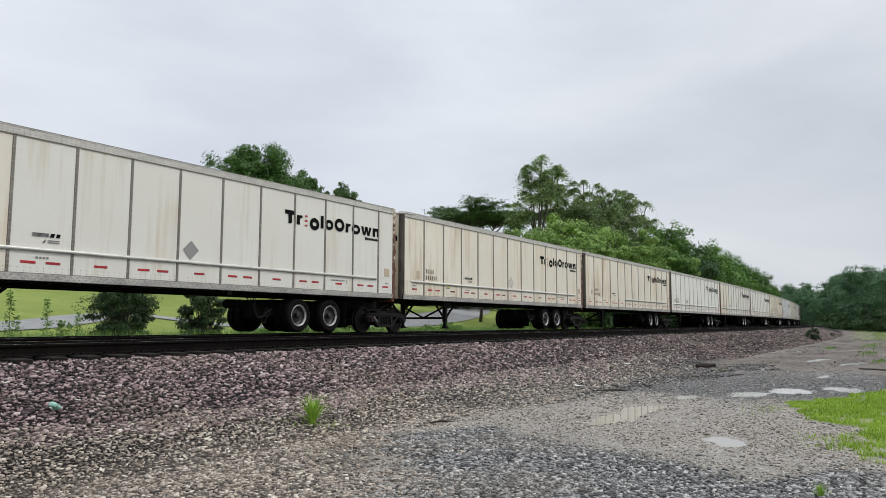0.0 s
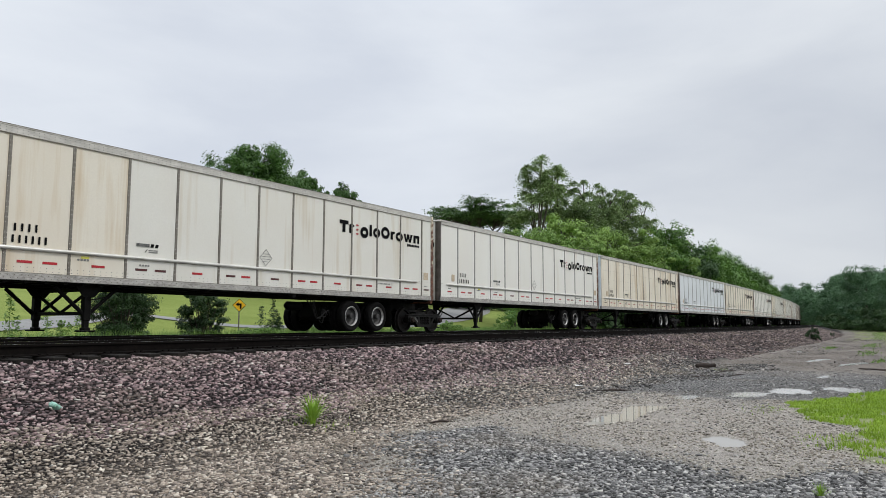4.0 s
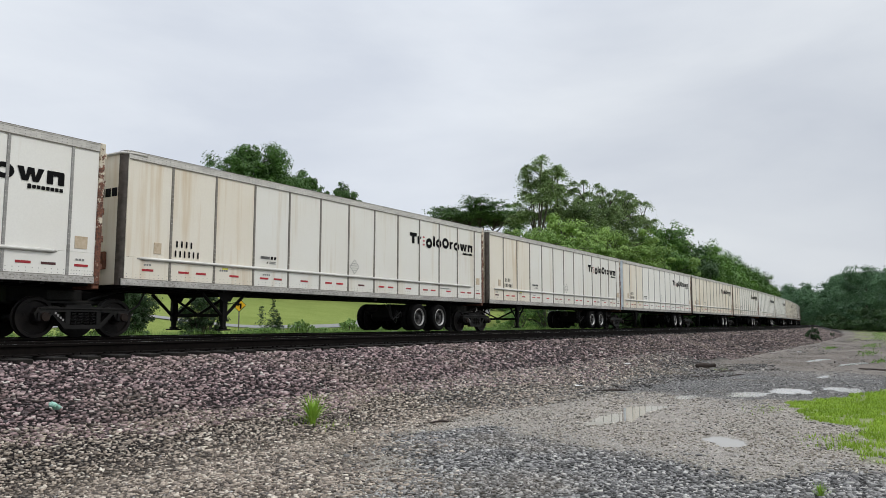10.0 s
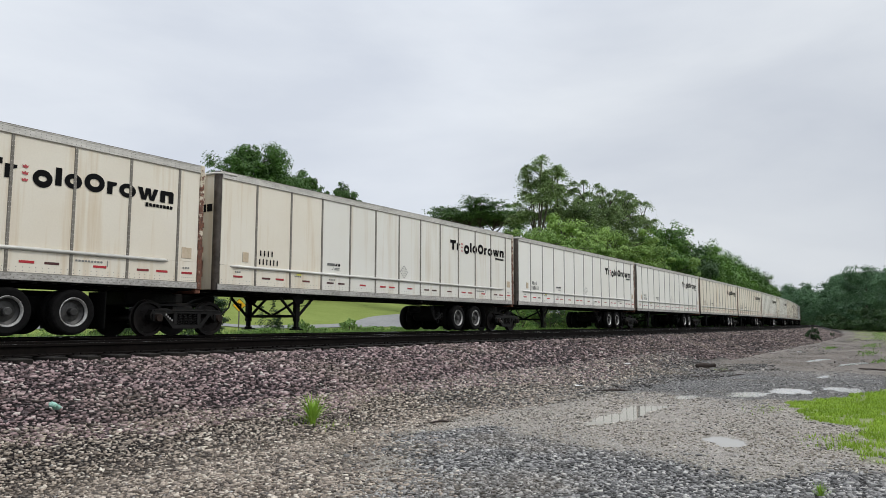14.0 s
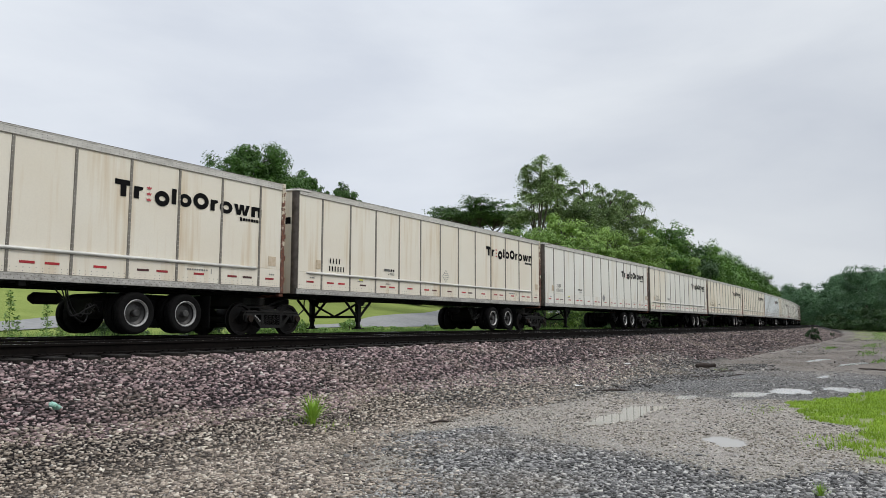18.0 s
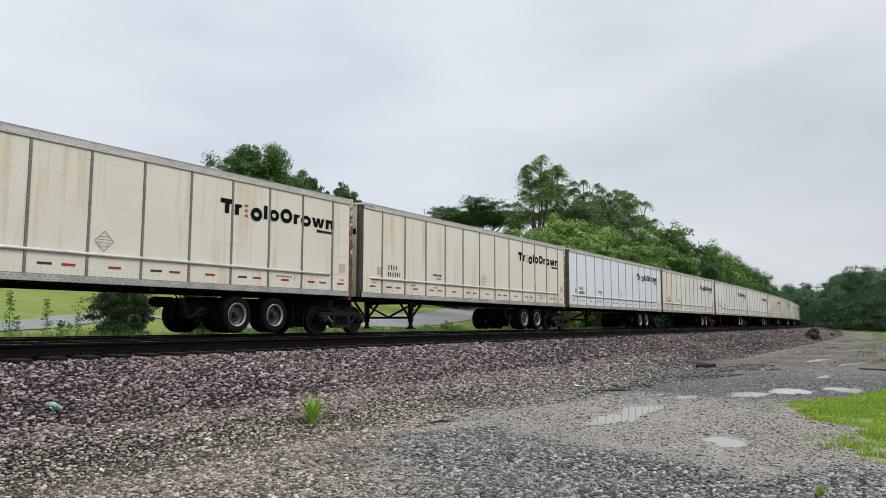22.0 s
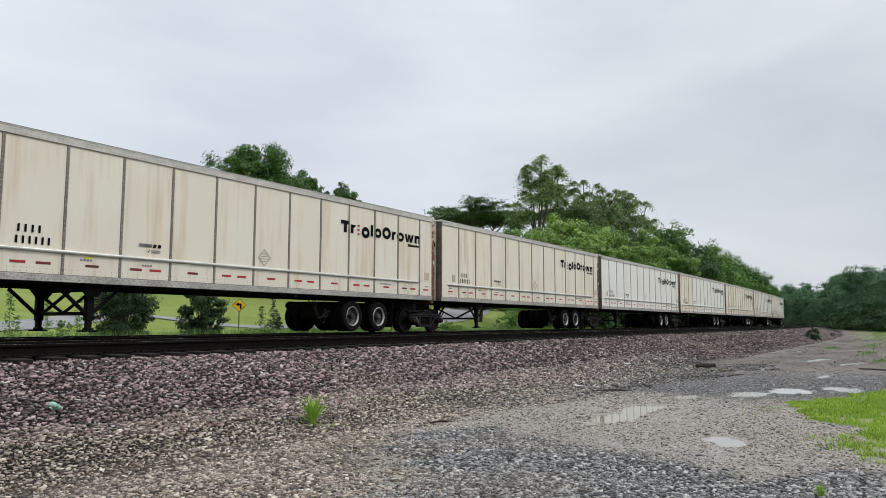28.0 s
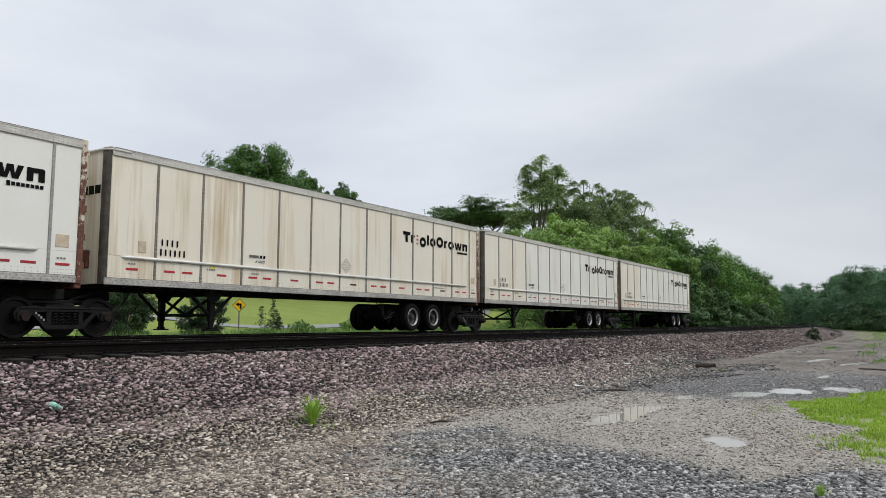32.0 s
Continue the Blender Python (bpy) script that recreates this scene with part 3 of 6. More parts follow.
    part("front_wall", Geo().cbox(FRONT + 0.02, FRONT + 0.06, -SIDE + 0.18, SIDE - 0.18, 1.15, 4.15, 0.01), PAINTS[front_paint], root)
    for sgn in (-1, 1):
        out = []
        for k in range(7):
            a = radians(15 * k)
            out.append((FRONT + 0.20 - 0.20 * math.sin(a), sgn * (SIDE - 0.20 + 0.20 * math.cos(a))))
        inner = [(FRONT + 0.2 - 0.18 * math.sin(radians(15 * k)), sgn * (SIDE - 0.20 + 0.18 * math.cos(radians(15 * k)))) for k in range(6, -1, -1)]
        ring = out + inner
        n = len(ring)
        g = Geo().add([(x, y, 1.14) for x, y in ring] + [(x, y, 4.15) for x, y in ring],
                      [(i, (i + 1) % n, (i + 1) % n + n, i + n) for i in range(n)] + [tuple(range(n)), tuple(range(2 * n - 1, n - 1, -1))])
        part("front_corner", shade_auto(g.mesh("front_corner", corner)), None, root, "rounded sheet corner streaked with grime")
        out2 = [(FRONT + 0.20 - 0.215 * math.sin(radians(15 * k)), sgn * (SIDE - 0.20 + 0.215 * math.cos(radians(15 * k)))) for k in range(7)]
        g = Geo().tube([(FRONT + 0.55, sgn * (SIDE + 0.012), 4.10)] + [(x, y, 4.10) for x, y in out2] + [(FRONT - 0.02, 0, 4.10)], 0.03, 6)
        part("nose_rail", g, M_ALU, root, smooth=True)
    g = Geo()
    for k, (yy, hh) in enumerate(((-0.94, 0.19), (-0.70, 0.19), (-0.46, 0.19), (-0.22, 0.19), (0.02, 0.19), (0.26, 0.27), (0.50, 0.19))):
        g.box(FRONT + 0.008, FRONT + 0.021, yy - 0.095, yy + 0.095, 3.14, 3.14 + hh)
    tagged(part("nose_emblem", g, M_BLACK, root, "row of plain black blocks"), kind="stuff")
    part("hose_box", Geo().cbox(FRONT - 0.06, FRONT + 0.03, -0.75, -0.35, 1.5, 1.9, 0.02), M_RUST, root, "rust-red connection box")
    # rear frame and doors
    for sgn in (-1, 1):
        g = Geo().cbox(REAR - 0.11, REAR + 0.02, sgn * SIDE - 0.03, sgn * SIDE + 0.03, 1.12, 4.17, 0.012)
        for z in (1.5, 2.1, 2.7, 3.3, 3.9):
            g.cbox(REAR - 0.01, REAR + 0.06, sgn * (SIDE - 0.01) - 0.03, sgn * (SIDE - 0.01) + 0.03, z - 0.07, z + 0.07, 0.008)
        part("rear_post", g, M_FLAKING if worn else PAINTS["cream"], root, "corner post with flaking paint and rust" if worn else "cream painted corner post with hinges")
        door = part("rear_door", Geo().cbox(REAR - 0.06, REAR - 0.02, 0.01 if sgn > 0 else -SIDE + 0.04, SIDE - 0.04 if sgn > 0 else -0.01, 1.22, 4.08, 0.006), PAINTS[paint], root)
        part("lock_rod", Geo().tube([(REAR + 0.0, sgn * 0.5, 1.2), (REAR + 0.0, sgn * 0.5, 4.1)], 0.017, 6), M_ALU, door)
    part("rear_sill", Geo().cbox(REAR - 0.12, REAR + 0.03, -SIDE, SIDE, 1.02, 1.2, 0.02), M_RUST if worn else M_CHASSIS, root)
    # writing
    for me in LOGO[0]:
        part("emblem_shape", me, None, root, "bold black emblem shape")
    tagged(part("emblem_line", LOGO[1], None, root, "row of small black blocks"), kind="stuff")
    part("emblem_crown", LOGO[2], None, root, "small red crown shapes")
    num, emb, pla, small, full = MARKS
    tagged(part("number_marking", num, None, root, "black bars in two rows"), kind="stuff")
    part("carrier_mark", emb, None, root, "small grey and black striped mark")
    part("placard_holder", full if filled else pla, None, root, "closed grey diamond placard" if filled else "grey diamond placard holder", at=(shift * 0.6, 0, -0.33 if rub is None else 0.0))
    tagged(part("small_print", small, None, root, "rows of small dark print"), kind="stuff")
    yd = -SIDE - 0.004
    part("document_holder", Geo().cbox(-0.1, 0.1, -0.012, 0.004, -0.13, 0.13, 0.006), M_TAN, root, "small tan plate", at=(FRONT + 0.92, yd, 2.02))
    part("yellow_sticker", Geo().cbox(-0.09, 0.09, -0.003, 0.003, -0.025, 0.025, 0.001), M_YELLOW, root, "small yellow sticker", at=(REAR - 13.2, yd - 0.006, 1.67))
    if worn:
        part("rear_plate", Geo().cbox(-0.14, 0.14, -0.006, 0.004, -0.13, 0.13, 0.003), M_TAN, root, "small tan plate", at=(REAR - 0.42, yd, 1.98))
    # chassis
    for yb in (-0.5, 0.5):
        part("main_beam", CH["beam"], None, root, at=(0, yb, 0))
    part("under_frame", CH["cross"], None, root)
    for yl in (-0.98, 0.98):
        leg = part("landing_leg", CH["leg"], None, root, at=(REAR - 12.93, yl, 0))
        part("foot", CH["foot"], None, leg)
        for nm in ("strut", "back_strut"):
            part(nm, CH[nm], None, leg)
    part("leg_brace", CH["leg_brace"], None, root)
    part("crank_handle", CH["crank"], None, root)
    for xa in (REAR - 4.42, REAR - 3.10):
        part("axle", CH["axle"], None, root, at=(xa, 0, 0.53))
        for yw, nm in ((-1.12, "outer_wheel"), (-0.80, "inner_wheel"), (0.80, "inner_wheel"), (1.12, "outer_wheel")):
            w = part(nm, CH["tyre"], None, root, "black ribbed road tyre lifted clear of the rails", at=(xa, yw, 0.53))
            if yw > 0:
                w.rotation_euler = (0, 0, math.pi)
            if nm == "outer_wheel":
                part("rim", CH["rim"], None, w, "dull grey steel rim")
                part("hub", CH["hub"], None, w)
    for yf in (-0.95, 0.95):
        part("mud_flap", CH["flap"], None, root, at=(REAR - 2.42, yf, 0))
        part("suspension", CH["susp"], None, root, at=(REAR - 3.76, yf * 0.55, 0))
    part("slider_frame", CH["slider"], None, root)
    part("gladhand_hose", CH["hose3"], None, root)
    part("brake_line", CH["hose2"], None, root)
    part("brake_line", CH["hose4"], None, root)
    part("brake_line", CH["hose5"], None, root)
    part("air_hose", CH["hose"], None, root, "looped black air hose")
    part("marker_box", CH["marker"], None, root)
    part("air_tank", CH["tank"], None, root)
    part("nose_coupler", CH["coupler"], None, root)
    part("rear_coupler", CH["tail"], None, root)
    return root


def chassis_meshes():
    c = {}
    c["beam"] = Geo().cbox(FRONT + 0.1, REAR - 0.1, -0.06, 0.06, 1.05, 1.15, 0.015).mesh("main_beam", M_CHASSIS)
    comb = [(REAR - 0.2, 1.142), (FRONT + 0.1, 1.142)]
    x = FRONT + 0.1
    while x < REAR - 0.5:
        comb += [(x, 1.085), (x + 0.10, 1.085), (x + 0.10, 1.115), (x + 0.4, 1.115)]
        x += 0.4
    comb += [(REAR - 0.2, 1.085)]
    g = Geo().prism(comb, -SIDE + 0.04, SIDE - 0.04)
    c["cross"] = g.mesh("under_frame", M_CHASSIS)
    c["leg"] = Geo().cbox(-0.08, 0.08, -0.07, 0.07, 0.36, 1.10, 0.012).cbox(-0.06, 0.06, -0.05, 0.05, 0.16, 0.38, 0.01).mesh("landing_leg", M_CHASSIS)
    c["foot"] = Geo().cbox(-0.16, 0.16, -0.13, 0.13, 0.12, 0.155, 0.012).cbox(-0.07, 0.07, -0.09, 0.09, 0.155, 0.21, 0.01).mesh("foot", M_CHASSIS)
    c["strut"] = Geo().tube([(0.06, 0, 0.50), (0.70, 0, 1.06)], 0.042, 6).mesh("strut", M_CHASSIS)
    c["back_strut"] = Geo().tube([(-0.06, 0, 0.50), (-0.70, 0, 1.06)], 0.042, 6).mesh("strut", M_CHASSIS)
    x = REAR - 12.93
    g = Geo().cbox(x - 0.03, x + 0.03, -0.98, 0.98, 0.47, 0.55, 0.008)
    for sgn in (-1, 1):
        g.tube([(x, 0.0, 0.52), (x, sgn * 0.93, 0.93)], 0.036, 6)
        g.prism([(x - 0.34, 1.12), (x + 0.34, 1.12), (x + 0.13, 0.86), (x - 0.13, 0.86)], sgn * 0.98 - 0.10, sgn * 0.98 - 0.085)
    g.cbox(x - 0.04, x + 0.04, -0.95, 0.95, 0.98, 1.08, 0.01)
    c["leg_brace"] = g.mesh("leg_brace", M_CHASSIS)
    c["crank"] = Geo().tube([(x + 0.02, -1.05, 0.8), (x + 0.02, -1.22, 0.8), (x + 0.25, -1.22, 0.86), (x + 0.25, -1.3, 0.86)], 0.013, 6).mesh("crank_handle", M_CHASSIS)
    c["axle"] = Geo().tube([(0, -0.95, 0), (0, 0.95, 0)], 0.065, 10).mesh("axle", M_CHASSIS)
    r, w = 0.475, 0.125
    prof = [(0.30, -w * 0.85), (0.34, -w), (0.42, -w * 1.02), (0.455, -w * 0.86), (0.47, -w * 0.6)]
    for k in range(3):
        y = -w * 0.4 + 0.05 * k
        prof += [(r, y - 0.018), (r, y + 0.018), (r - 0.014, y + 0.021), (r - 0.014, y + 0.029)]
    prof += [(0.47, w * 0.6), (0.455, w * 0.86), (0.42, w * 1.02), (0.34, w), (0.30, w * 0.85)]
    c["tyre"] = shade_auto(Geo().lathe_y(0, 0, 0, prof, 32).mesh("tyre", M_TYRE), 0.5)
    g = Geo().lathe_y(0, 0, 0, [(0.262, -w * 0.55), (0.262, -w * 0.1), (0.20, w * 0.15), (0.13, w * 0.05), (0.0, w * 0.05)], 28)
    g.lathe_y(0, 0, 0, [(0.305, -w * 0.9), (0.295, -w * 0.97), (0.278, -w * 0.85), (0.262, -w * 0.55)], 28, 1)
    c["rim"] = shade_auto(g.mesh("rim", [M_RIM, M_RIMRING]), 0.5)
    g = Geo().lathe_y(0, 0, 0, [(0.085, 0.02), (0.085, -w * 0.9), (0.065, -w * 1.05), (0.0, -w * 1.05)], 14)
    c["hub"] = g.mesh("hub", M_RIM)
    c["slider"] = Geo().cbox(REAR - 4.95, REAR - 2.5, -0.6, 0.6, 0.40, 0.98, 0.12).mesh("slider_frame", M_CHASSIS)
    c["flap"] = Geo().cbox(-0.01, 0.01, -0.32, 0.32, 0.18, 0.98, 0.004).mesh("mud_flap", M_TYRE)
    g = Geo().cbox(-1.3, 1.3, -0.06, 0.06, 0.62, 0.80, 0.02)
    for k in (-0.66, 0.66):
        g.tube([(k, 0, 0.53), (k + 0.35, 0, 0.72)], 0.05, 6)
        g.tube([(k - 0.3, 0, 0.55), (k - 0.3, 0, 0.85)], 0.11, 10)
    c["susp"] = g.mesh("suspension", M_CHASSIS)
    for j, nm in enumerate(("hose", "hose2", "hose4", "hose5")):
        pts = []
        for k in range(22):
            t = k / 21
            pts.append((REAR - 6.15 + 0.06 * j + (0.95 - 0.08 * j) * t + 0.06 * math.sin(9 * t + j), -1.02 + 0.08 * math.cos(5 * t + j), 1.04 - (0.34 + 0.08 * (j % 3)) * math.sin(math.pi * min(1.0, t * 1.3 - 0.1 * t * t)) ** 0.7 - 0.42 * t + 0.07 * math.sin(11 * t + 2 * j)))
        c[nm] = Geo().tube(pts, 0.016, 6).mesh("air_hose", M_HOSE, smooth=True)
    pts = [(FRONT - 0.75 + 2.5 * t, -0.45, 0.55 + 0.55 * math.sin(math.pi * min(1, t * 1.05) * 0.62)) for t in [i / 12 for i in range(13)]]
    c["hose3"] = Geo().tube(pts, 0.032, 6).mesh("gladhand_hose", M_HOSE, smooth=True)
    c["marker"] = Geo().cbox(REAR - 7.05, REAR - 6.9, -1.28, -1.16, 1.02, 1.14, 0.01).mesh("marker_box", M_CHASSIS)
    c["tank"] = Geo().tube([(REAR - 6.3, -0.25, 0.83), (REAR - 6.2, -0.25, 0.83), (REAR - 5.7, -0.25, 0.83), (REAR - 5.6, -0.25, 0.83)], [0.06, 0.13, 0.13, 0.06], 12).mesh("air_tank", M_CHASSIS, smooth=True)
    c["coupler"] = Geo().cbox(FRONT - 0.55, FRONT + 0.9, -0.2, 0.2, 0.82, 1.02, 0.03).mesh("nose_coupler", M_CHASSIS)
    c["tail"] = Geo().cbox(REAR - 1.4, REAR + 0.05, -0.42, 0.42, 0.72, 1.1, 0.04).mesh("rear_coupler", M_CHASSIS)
    return c


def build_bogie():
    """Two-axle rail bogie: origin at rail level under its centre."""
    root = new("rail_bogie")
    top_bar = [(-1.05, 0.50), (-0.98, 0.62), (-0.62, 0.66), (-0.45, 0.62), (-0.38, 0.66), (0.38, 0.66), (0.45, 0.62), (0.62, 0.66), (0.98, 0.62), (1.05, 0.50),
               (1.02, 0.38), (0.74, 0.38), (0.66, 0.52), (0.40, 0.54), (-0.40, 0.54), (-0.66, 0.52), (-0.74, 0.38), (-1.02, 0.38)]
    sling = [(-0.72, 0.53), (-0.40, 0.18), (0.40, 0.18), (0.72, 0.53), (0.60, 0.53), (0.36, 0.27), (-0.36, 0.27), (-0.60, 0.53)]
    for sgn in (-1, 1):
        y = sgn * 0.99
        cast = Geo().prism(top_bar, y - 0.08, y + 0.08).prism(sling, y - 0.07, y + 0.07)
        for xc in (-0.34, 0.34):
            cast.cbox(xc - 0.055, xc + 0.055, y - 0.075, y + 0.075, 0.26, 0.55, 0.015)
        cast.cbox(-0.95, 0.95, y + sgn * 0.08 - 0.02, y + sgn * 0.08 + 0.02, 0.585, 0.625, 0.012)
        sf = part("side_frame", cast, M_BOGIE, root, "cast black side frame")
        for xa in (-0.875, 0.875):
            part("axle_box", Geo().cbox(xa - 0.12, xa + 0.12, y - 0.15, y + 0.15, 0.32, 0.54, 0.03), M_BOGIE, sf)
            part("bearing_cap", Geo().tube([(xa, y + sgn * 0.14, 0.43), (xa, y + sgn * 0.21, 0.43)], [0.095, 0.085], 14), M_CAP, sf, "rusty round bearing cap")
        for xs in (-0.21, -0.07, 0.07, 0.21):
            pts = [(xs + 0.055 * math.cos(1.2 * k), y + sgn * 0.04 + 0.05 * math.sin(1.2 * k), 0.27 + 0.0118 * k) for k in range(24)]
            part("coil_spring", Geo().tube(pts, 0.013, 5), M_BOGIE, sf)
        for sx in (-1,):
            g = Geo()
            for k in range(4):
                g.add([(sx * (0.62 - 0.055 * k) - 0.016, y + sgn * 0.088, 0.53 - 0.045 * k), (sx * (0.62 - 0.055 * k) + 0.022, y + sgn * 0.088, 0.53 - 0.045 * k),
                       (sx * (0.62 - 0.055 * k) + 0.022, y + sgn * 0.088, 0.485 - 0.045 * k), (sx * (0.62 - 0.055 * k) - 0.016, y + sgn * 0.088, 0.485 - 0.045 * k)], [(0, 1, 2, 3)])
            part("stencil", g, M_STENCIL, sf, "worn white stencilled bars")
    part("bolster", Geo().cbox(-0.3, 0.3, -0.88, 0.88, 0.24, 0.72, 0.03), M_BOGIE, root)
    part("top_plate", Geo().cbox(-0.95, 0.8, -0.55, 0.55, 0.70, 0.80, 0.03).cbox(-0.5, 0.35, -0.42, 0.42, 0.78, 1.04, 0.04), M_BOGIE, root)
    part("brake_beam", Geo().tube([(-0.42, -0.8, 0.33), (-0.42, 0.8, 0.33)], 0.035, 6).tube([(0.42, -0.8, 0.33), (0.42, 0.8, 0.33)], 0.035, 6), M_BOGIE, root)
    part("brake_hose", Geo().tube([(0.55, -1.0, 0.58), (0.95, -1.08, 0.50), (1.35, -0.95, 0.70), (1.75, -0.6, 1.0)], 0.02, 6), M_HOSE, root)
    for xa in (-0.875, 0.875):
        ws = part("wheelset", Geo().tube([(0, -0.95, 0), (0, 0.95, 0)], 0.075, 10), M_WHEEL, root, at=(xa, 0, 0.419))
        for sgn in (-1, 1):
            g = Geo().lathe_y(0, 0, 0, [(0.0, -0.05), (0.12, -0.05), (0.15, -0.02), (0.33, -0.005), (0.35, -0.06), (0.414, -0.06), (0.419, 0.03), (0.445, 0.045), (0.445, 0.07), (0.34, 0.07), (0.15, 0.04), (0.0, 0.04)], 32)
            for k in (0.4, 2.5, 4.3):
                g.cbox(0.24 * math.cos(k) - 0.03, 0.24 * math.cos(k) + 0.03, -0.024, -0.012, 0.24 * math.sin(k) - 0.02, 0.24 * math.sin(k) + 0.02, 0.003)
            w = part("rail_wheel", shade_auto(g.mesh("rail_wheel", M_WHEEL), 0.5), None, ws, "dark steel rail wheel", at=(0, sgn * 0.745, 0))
            if sgn > 0:
                w.rotation_euler = (0, 0, math.pi)
    return root


CH = chassis_meshes()
LOGO = (lambda s, b, r: ([g.mesh("emblem_shape", M_BLACK, fix=False) for g in s], b.mesh("emblem_line", M_BLACK, fix=False), r.mesh("emblem_crown", M_REDVINYL, fix=False)))(*logo_geos())
MARKS = (lambda n, e, p, s, q: (n.mesh("number_marking", M_BLACK, fix=False), e.mesh("carrier_mark", [M_BLACK, M_GREYMARK], fix=False),
                             p.mesh("placard_holder", M_GREYMARK, fix=False), s.mesh("small_print", M_GREYMARK, fix=False), q.mesh("placard_holder", M_STENCIL, fix=False)))(*side_marks())

# kinds of trailer: paint of the sides, paint of the nose panels, where the rub rail begins, corner, rusty rear posts, words
KINDS = {
    "w": ("white", "white", FRONT + 0.55, M_GRIMY, True, "white riveted trailer with a grimy nose corner"),
    "g": ("grey", "cream", FRONT + 0.55, M_GRIMY, True, "grey-white weathered trailer with rusty rear posts"),
    "s": ("white", "cream", FRONT + 0.55, M_STAINLESS, True, "white trailer with tan nose streaks and bright steel corner"),
    "b": ("blue", "blue", FRONT + 0.55, M_GRIMY, False, "clean cold-white trailer with grey posts"),
    "c": ("cream", "cream", FRONT + 0.55, M_GRIMY, True, "dirty cream-coloured trailer with dark posts"),
    "d": ("stained", "stained", FRONT + 0.55, M_STAINLESS, True, "cream trailer heavily stained with brown streaks"),
    "f": ("cream", "stained", FRONT + 0.55, M_GRIMY, True, "cream trailer with brown stains on its front panels"),
    "n": ("grey", "grey", None, M_GRIMY, True, "grey-white trailer with no rub rail along its side"),
    "a": ("grey", "cream", FRONT + 0.55, M_GRIMY, True, "grey-white weathered trailer with a closed grey placard"),
    "e": ("white", "stained", FRONT + 0.55, M_GRIMY, True, "white trailer with brown streaks down its front panels"),
    "k": ("cream", "stained", REAR - 9.74, M_GRIMY, True, "cream stained trailer with a rub rail only rearwards"),
    "h": ("grey", "white", POSTS[1] + 0.2, M_GRIMY, False, "grey-white trailer with a shortened rub rail"),
}
# capitals: trailers of a second make, whose posts stand 0.2 m further forward
ORDER = "AfkwgwdbcwggsfgwWCCNGFCBGhwCfwefgg"


def trailer_rows(n):
    rows = []
    for k in range(33):
        s = FIRST_REAR + PITCH * n - travel(k) - 0.13
        xr, yr, _ = line_at(s)
        xf, yf, _ = line_at(s - PITCH)
        a = math.atan2(yr - yf, xr - xf)
        mid = REAR - 0.13
        rows.append((float(k), pose(xr - mid * math.cos(a), yr - mid * math.sin(a), 0, 0, 0, math.degrees(a))))
    return rows


def bogie_rows(n):
    rows = []
    for k in range(33):
        x, y, a = line_at(FIRST_REAR + PITCH * n - travel(k) - 0.13)
        rows.append((float(k), pose(x, y, 0, 0, 0, math.degrees(a))))
    return rows


TRAILERS, BOGIES = [], []


def build_train():
    first = {}
    for n in range(COUNT):
        k = ORDER[n]
        if k not in first:
            first[k] = build_trailer(*KINDS[k.lower()][:5], -0.2 if k.isupper() else 0.0, k.lower() in "an", k in "Fd")
            tr = first[k]
        else:
            tr = copy_thing(first[k], Matrix.Identity(4))
        tagged(tr, "cream trailer with rows of rivets across stained panels" if k == "F" else KINDS[k.lower()][5], "rail trailer", "trailers of the train")
        tr.matrix_basis = trailer_rows(n)[0][1]
        TRAILERS.append(tr)
    proto = tagged(build_bogie(), "black cast-steel rail bogie with two wheelsets under trailer ends", "rail bogie", "bogies of the train")
    for n in range(-1, COUNT):
        b = proto if n < 0 else copy_thing(proto, Matrix.Identity(4))
        b.matrix_basis = bogie_rows(n)[0][1]
        BOGIES.append(b)


def spin_rows(n, xa):
    """A wheelset turns while its bogie is near enough for it to be made out."""
    rest = pose(xa, 0, 0.419)
    rows = [(0.0, rest)]
    for k in range(1, 32 * FPS):
        t = k / FPS
        s = FIRST_REAR + PITCH * n - travel(t)
        if 3.0 < s < 42.0:
            rows.append((t, pose(xa, 0, 0.419) @ Matrix.Rotation(-travel(t) / 0.419, 4, "Y")))
    return rows + [(32.0, Matrix(rows[-1][1]))]


def motions():
    for n, tr in enumerate(TRAILERS):
        walk(tr, trailer_rows(n))
    for i, b in enumerate(BOGIES):
        walk(b, bogie_rows(i - 1))
        for ws in b.children:
            if ws.name.startswith("wheelset"):
                walk(ws, spin_rows(i - 1, ws.location.x))


# ---- ground ----
def spaced(a, b, near0, near1, fine, grow=1.13, cap=60.0):
    """Grid lines from a to b, fine between near0 and near1, wider and wider outside."""
    out = list(np.arange(near0, near1, fine))
    x, st = near1, fine
    while x < b:
        out.append(x)
        st = min(cap, st * grow)
        x += st
    out.append(b)
    x, st = near0, fine
    left = []
    while x > a:
        st = min(cap, st * grow)
        x -= st
        left.append(max(x, a))
    return left[::-1] + out


PUDDLES = [(12.2, 4.3, 1.0, 0.30, 0.0), (13.7, 4.3, 0.9, 0.30, 0.0), (10.55, 2.22, 0.46, 0.22, 0.2), (16.4, 4.2, 0.6, 0.2, 0.1), (17.8, 3.2, 0.75, 0.33, -0.1), (19.2, 2.5, 0.85, 0.42, 0.1),
           (20.3, 1.5, 0.8, 0.36, 0.3), (19.0, 2.45, 2.3, 0.10, -0.55), (25.0, 2.3, 0.9, 0.14, -0.1), (33.5, 2.0, 2.2, 0.26, -0.25), (36.5, 3.5, 2.2, 0.28, -0.2)]


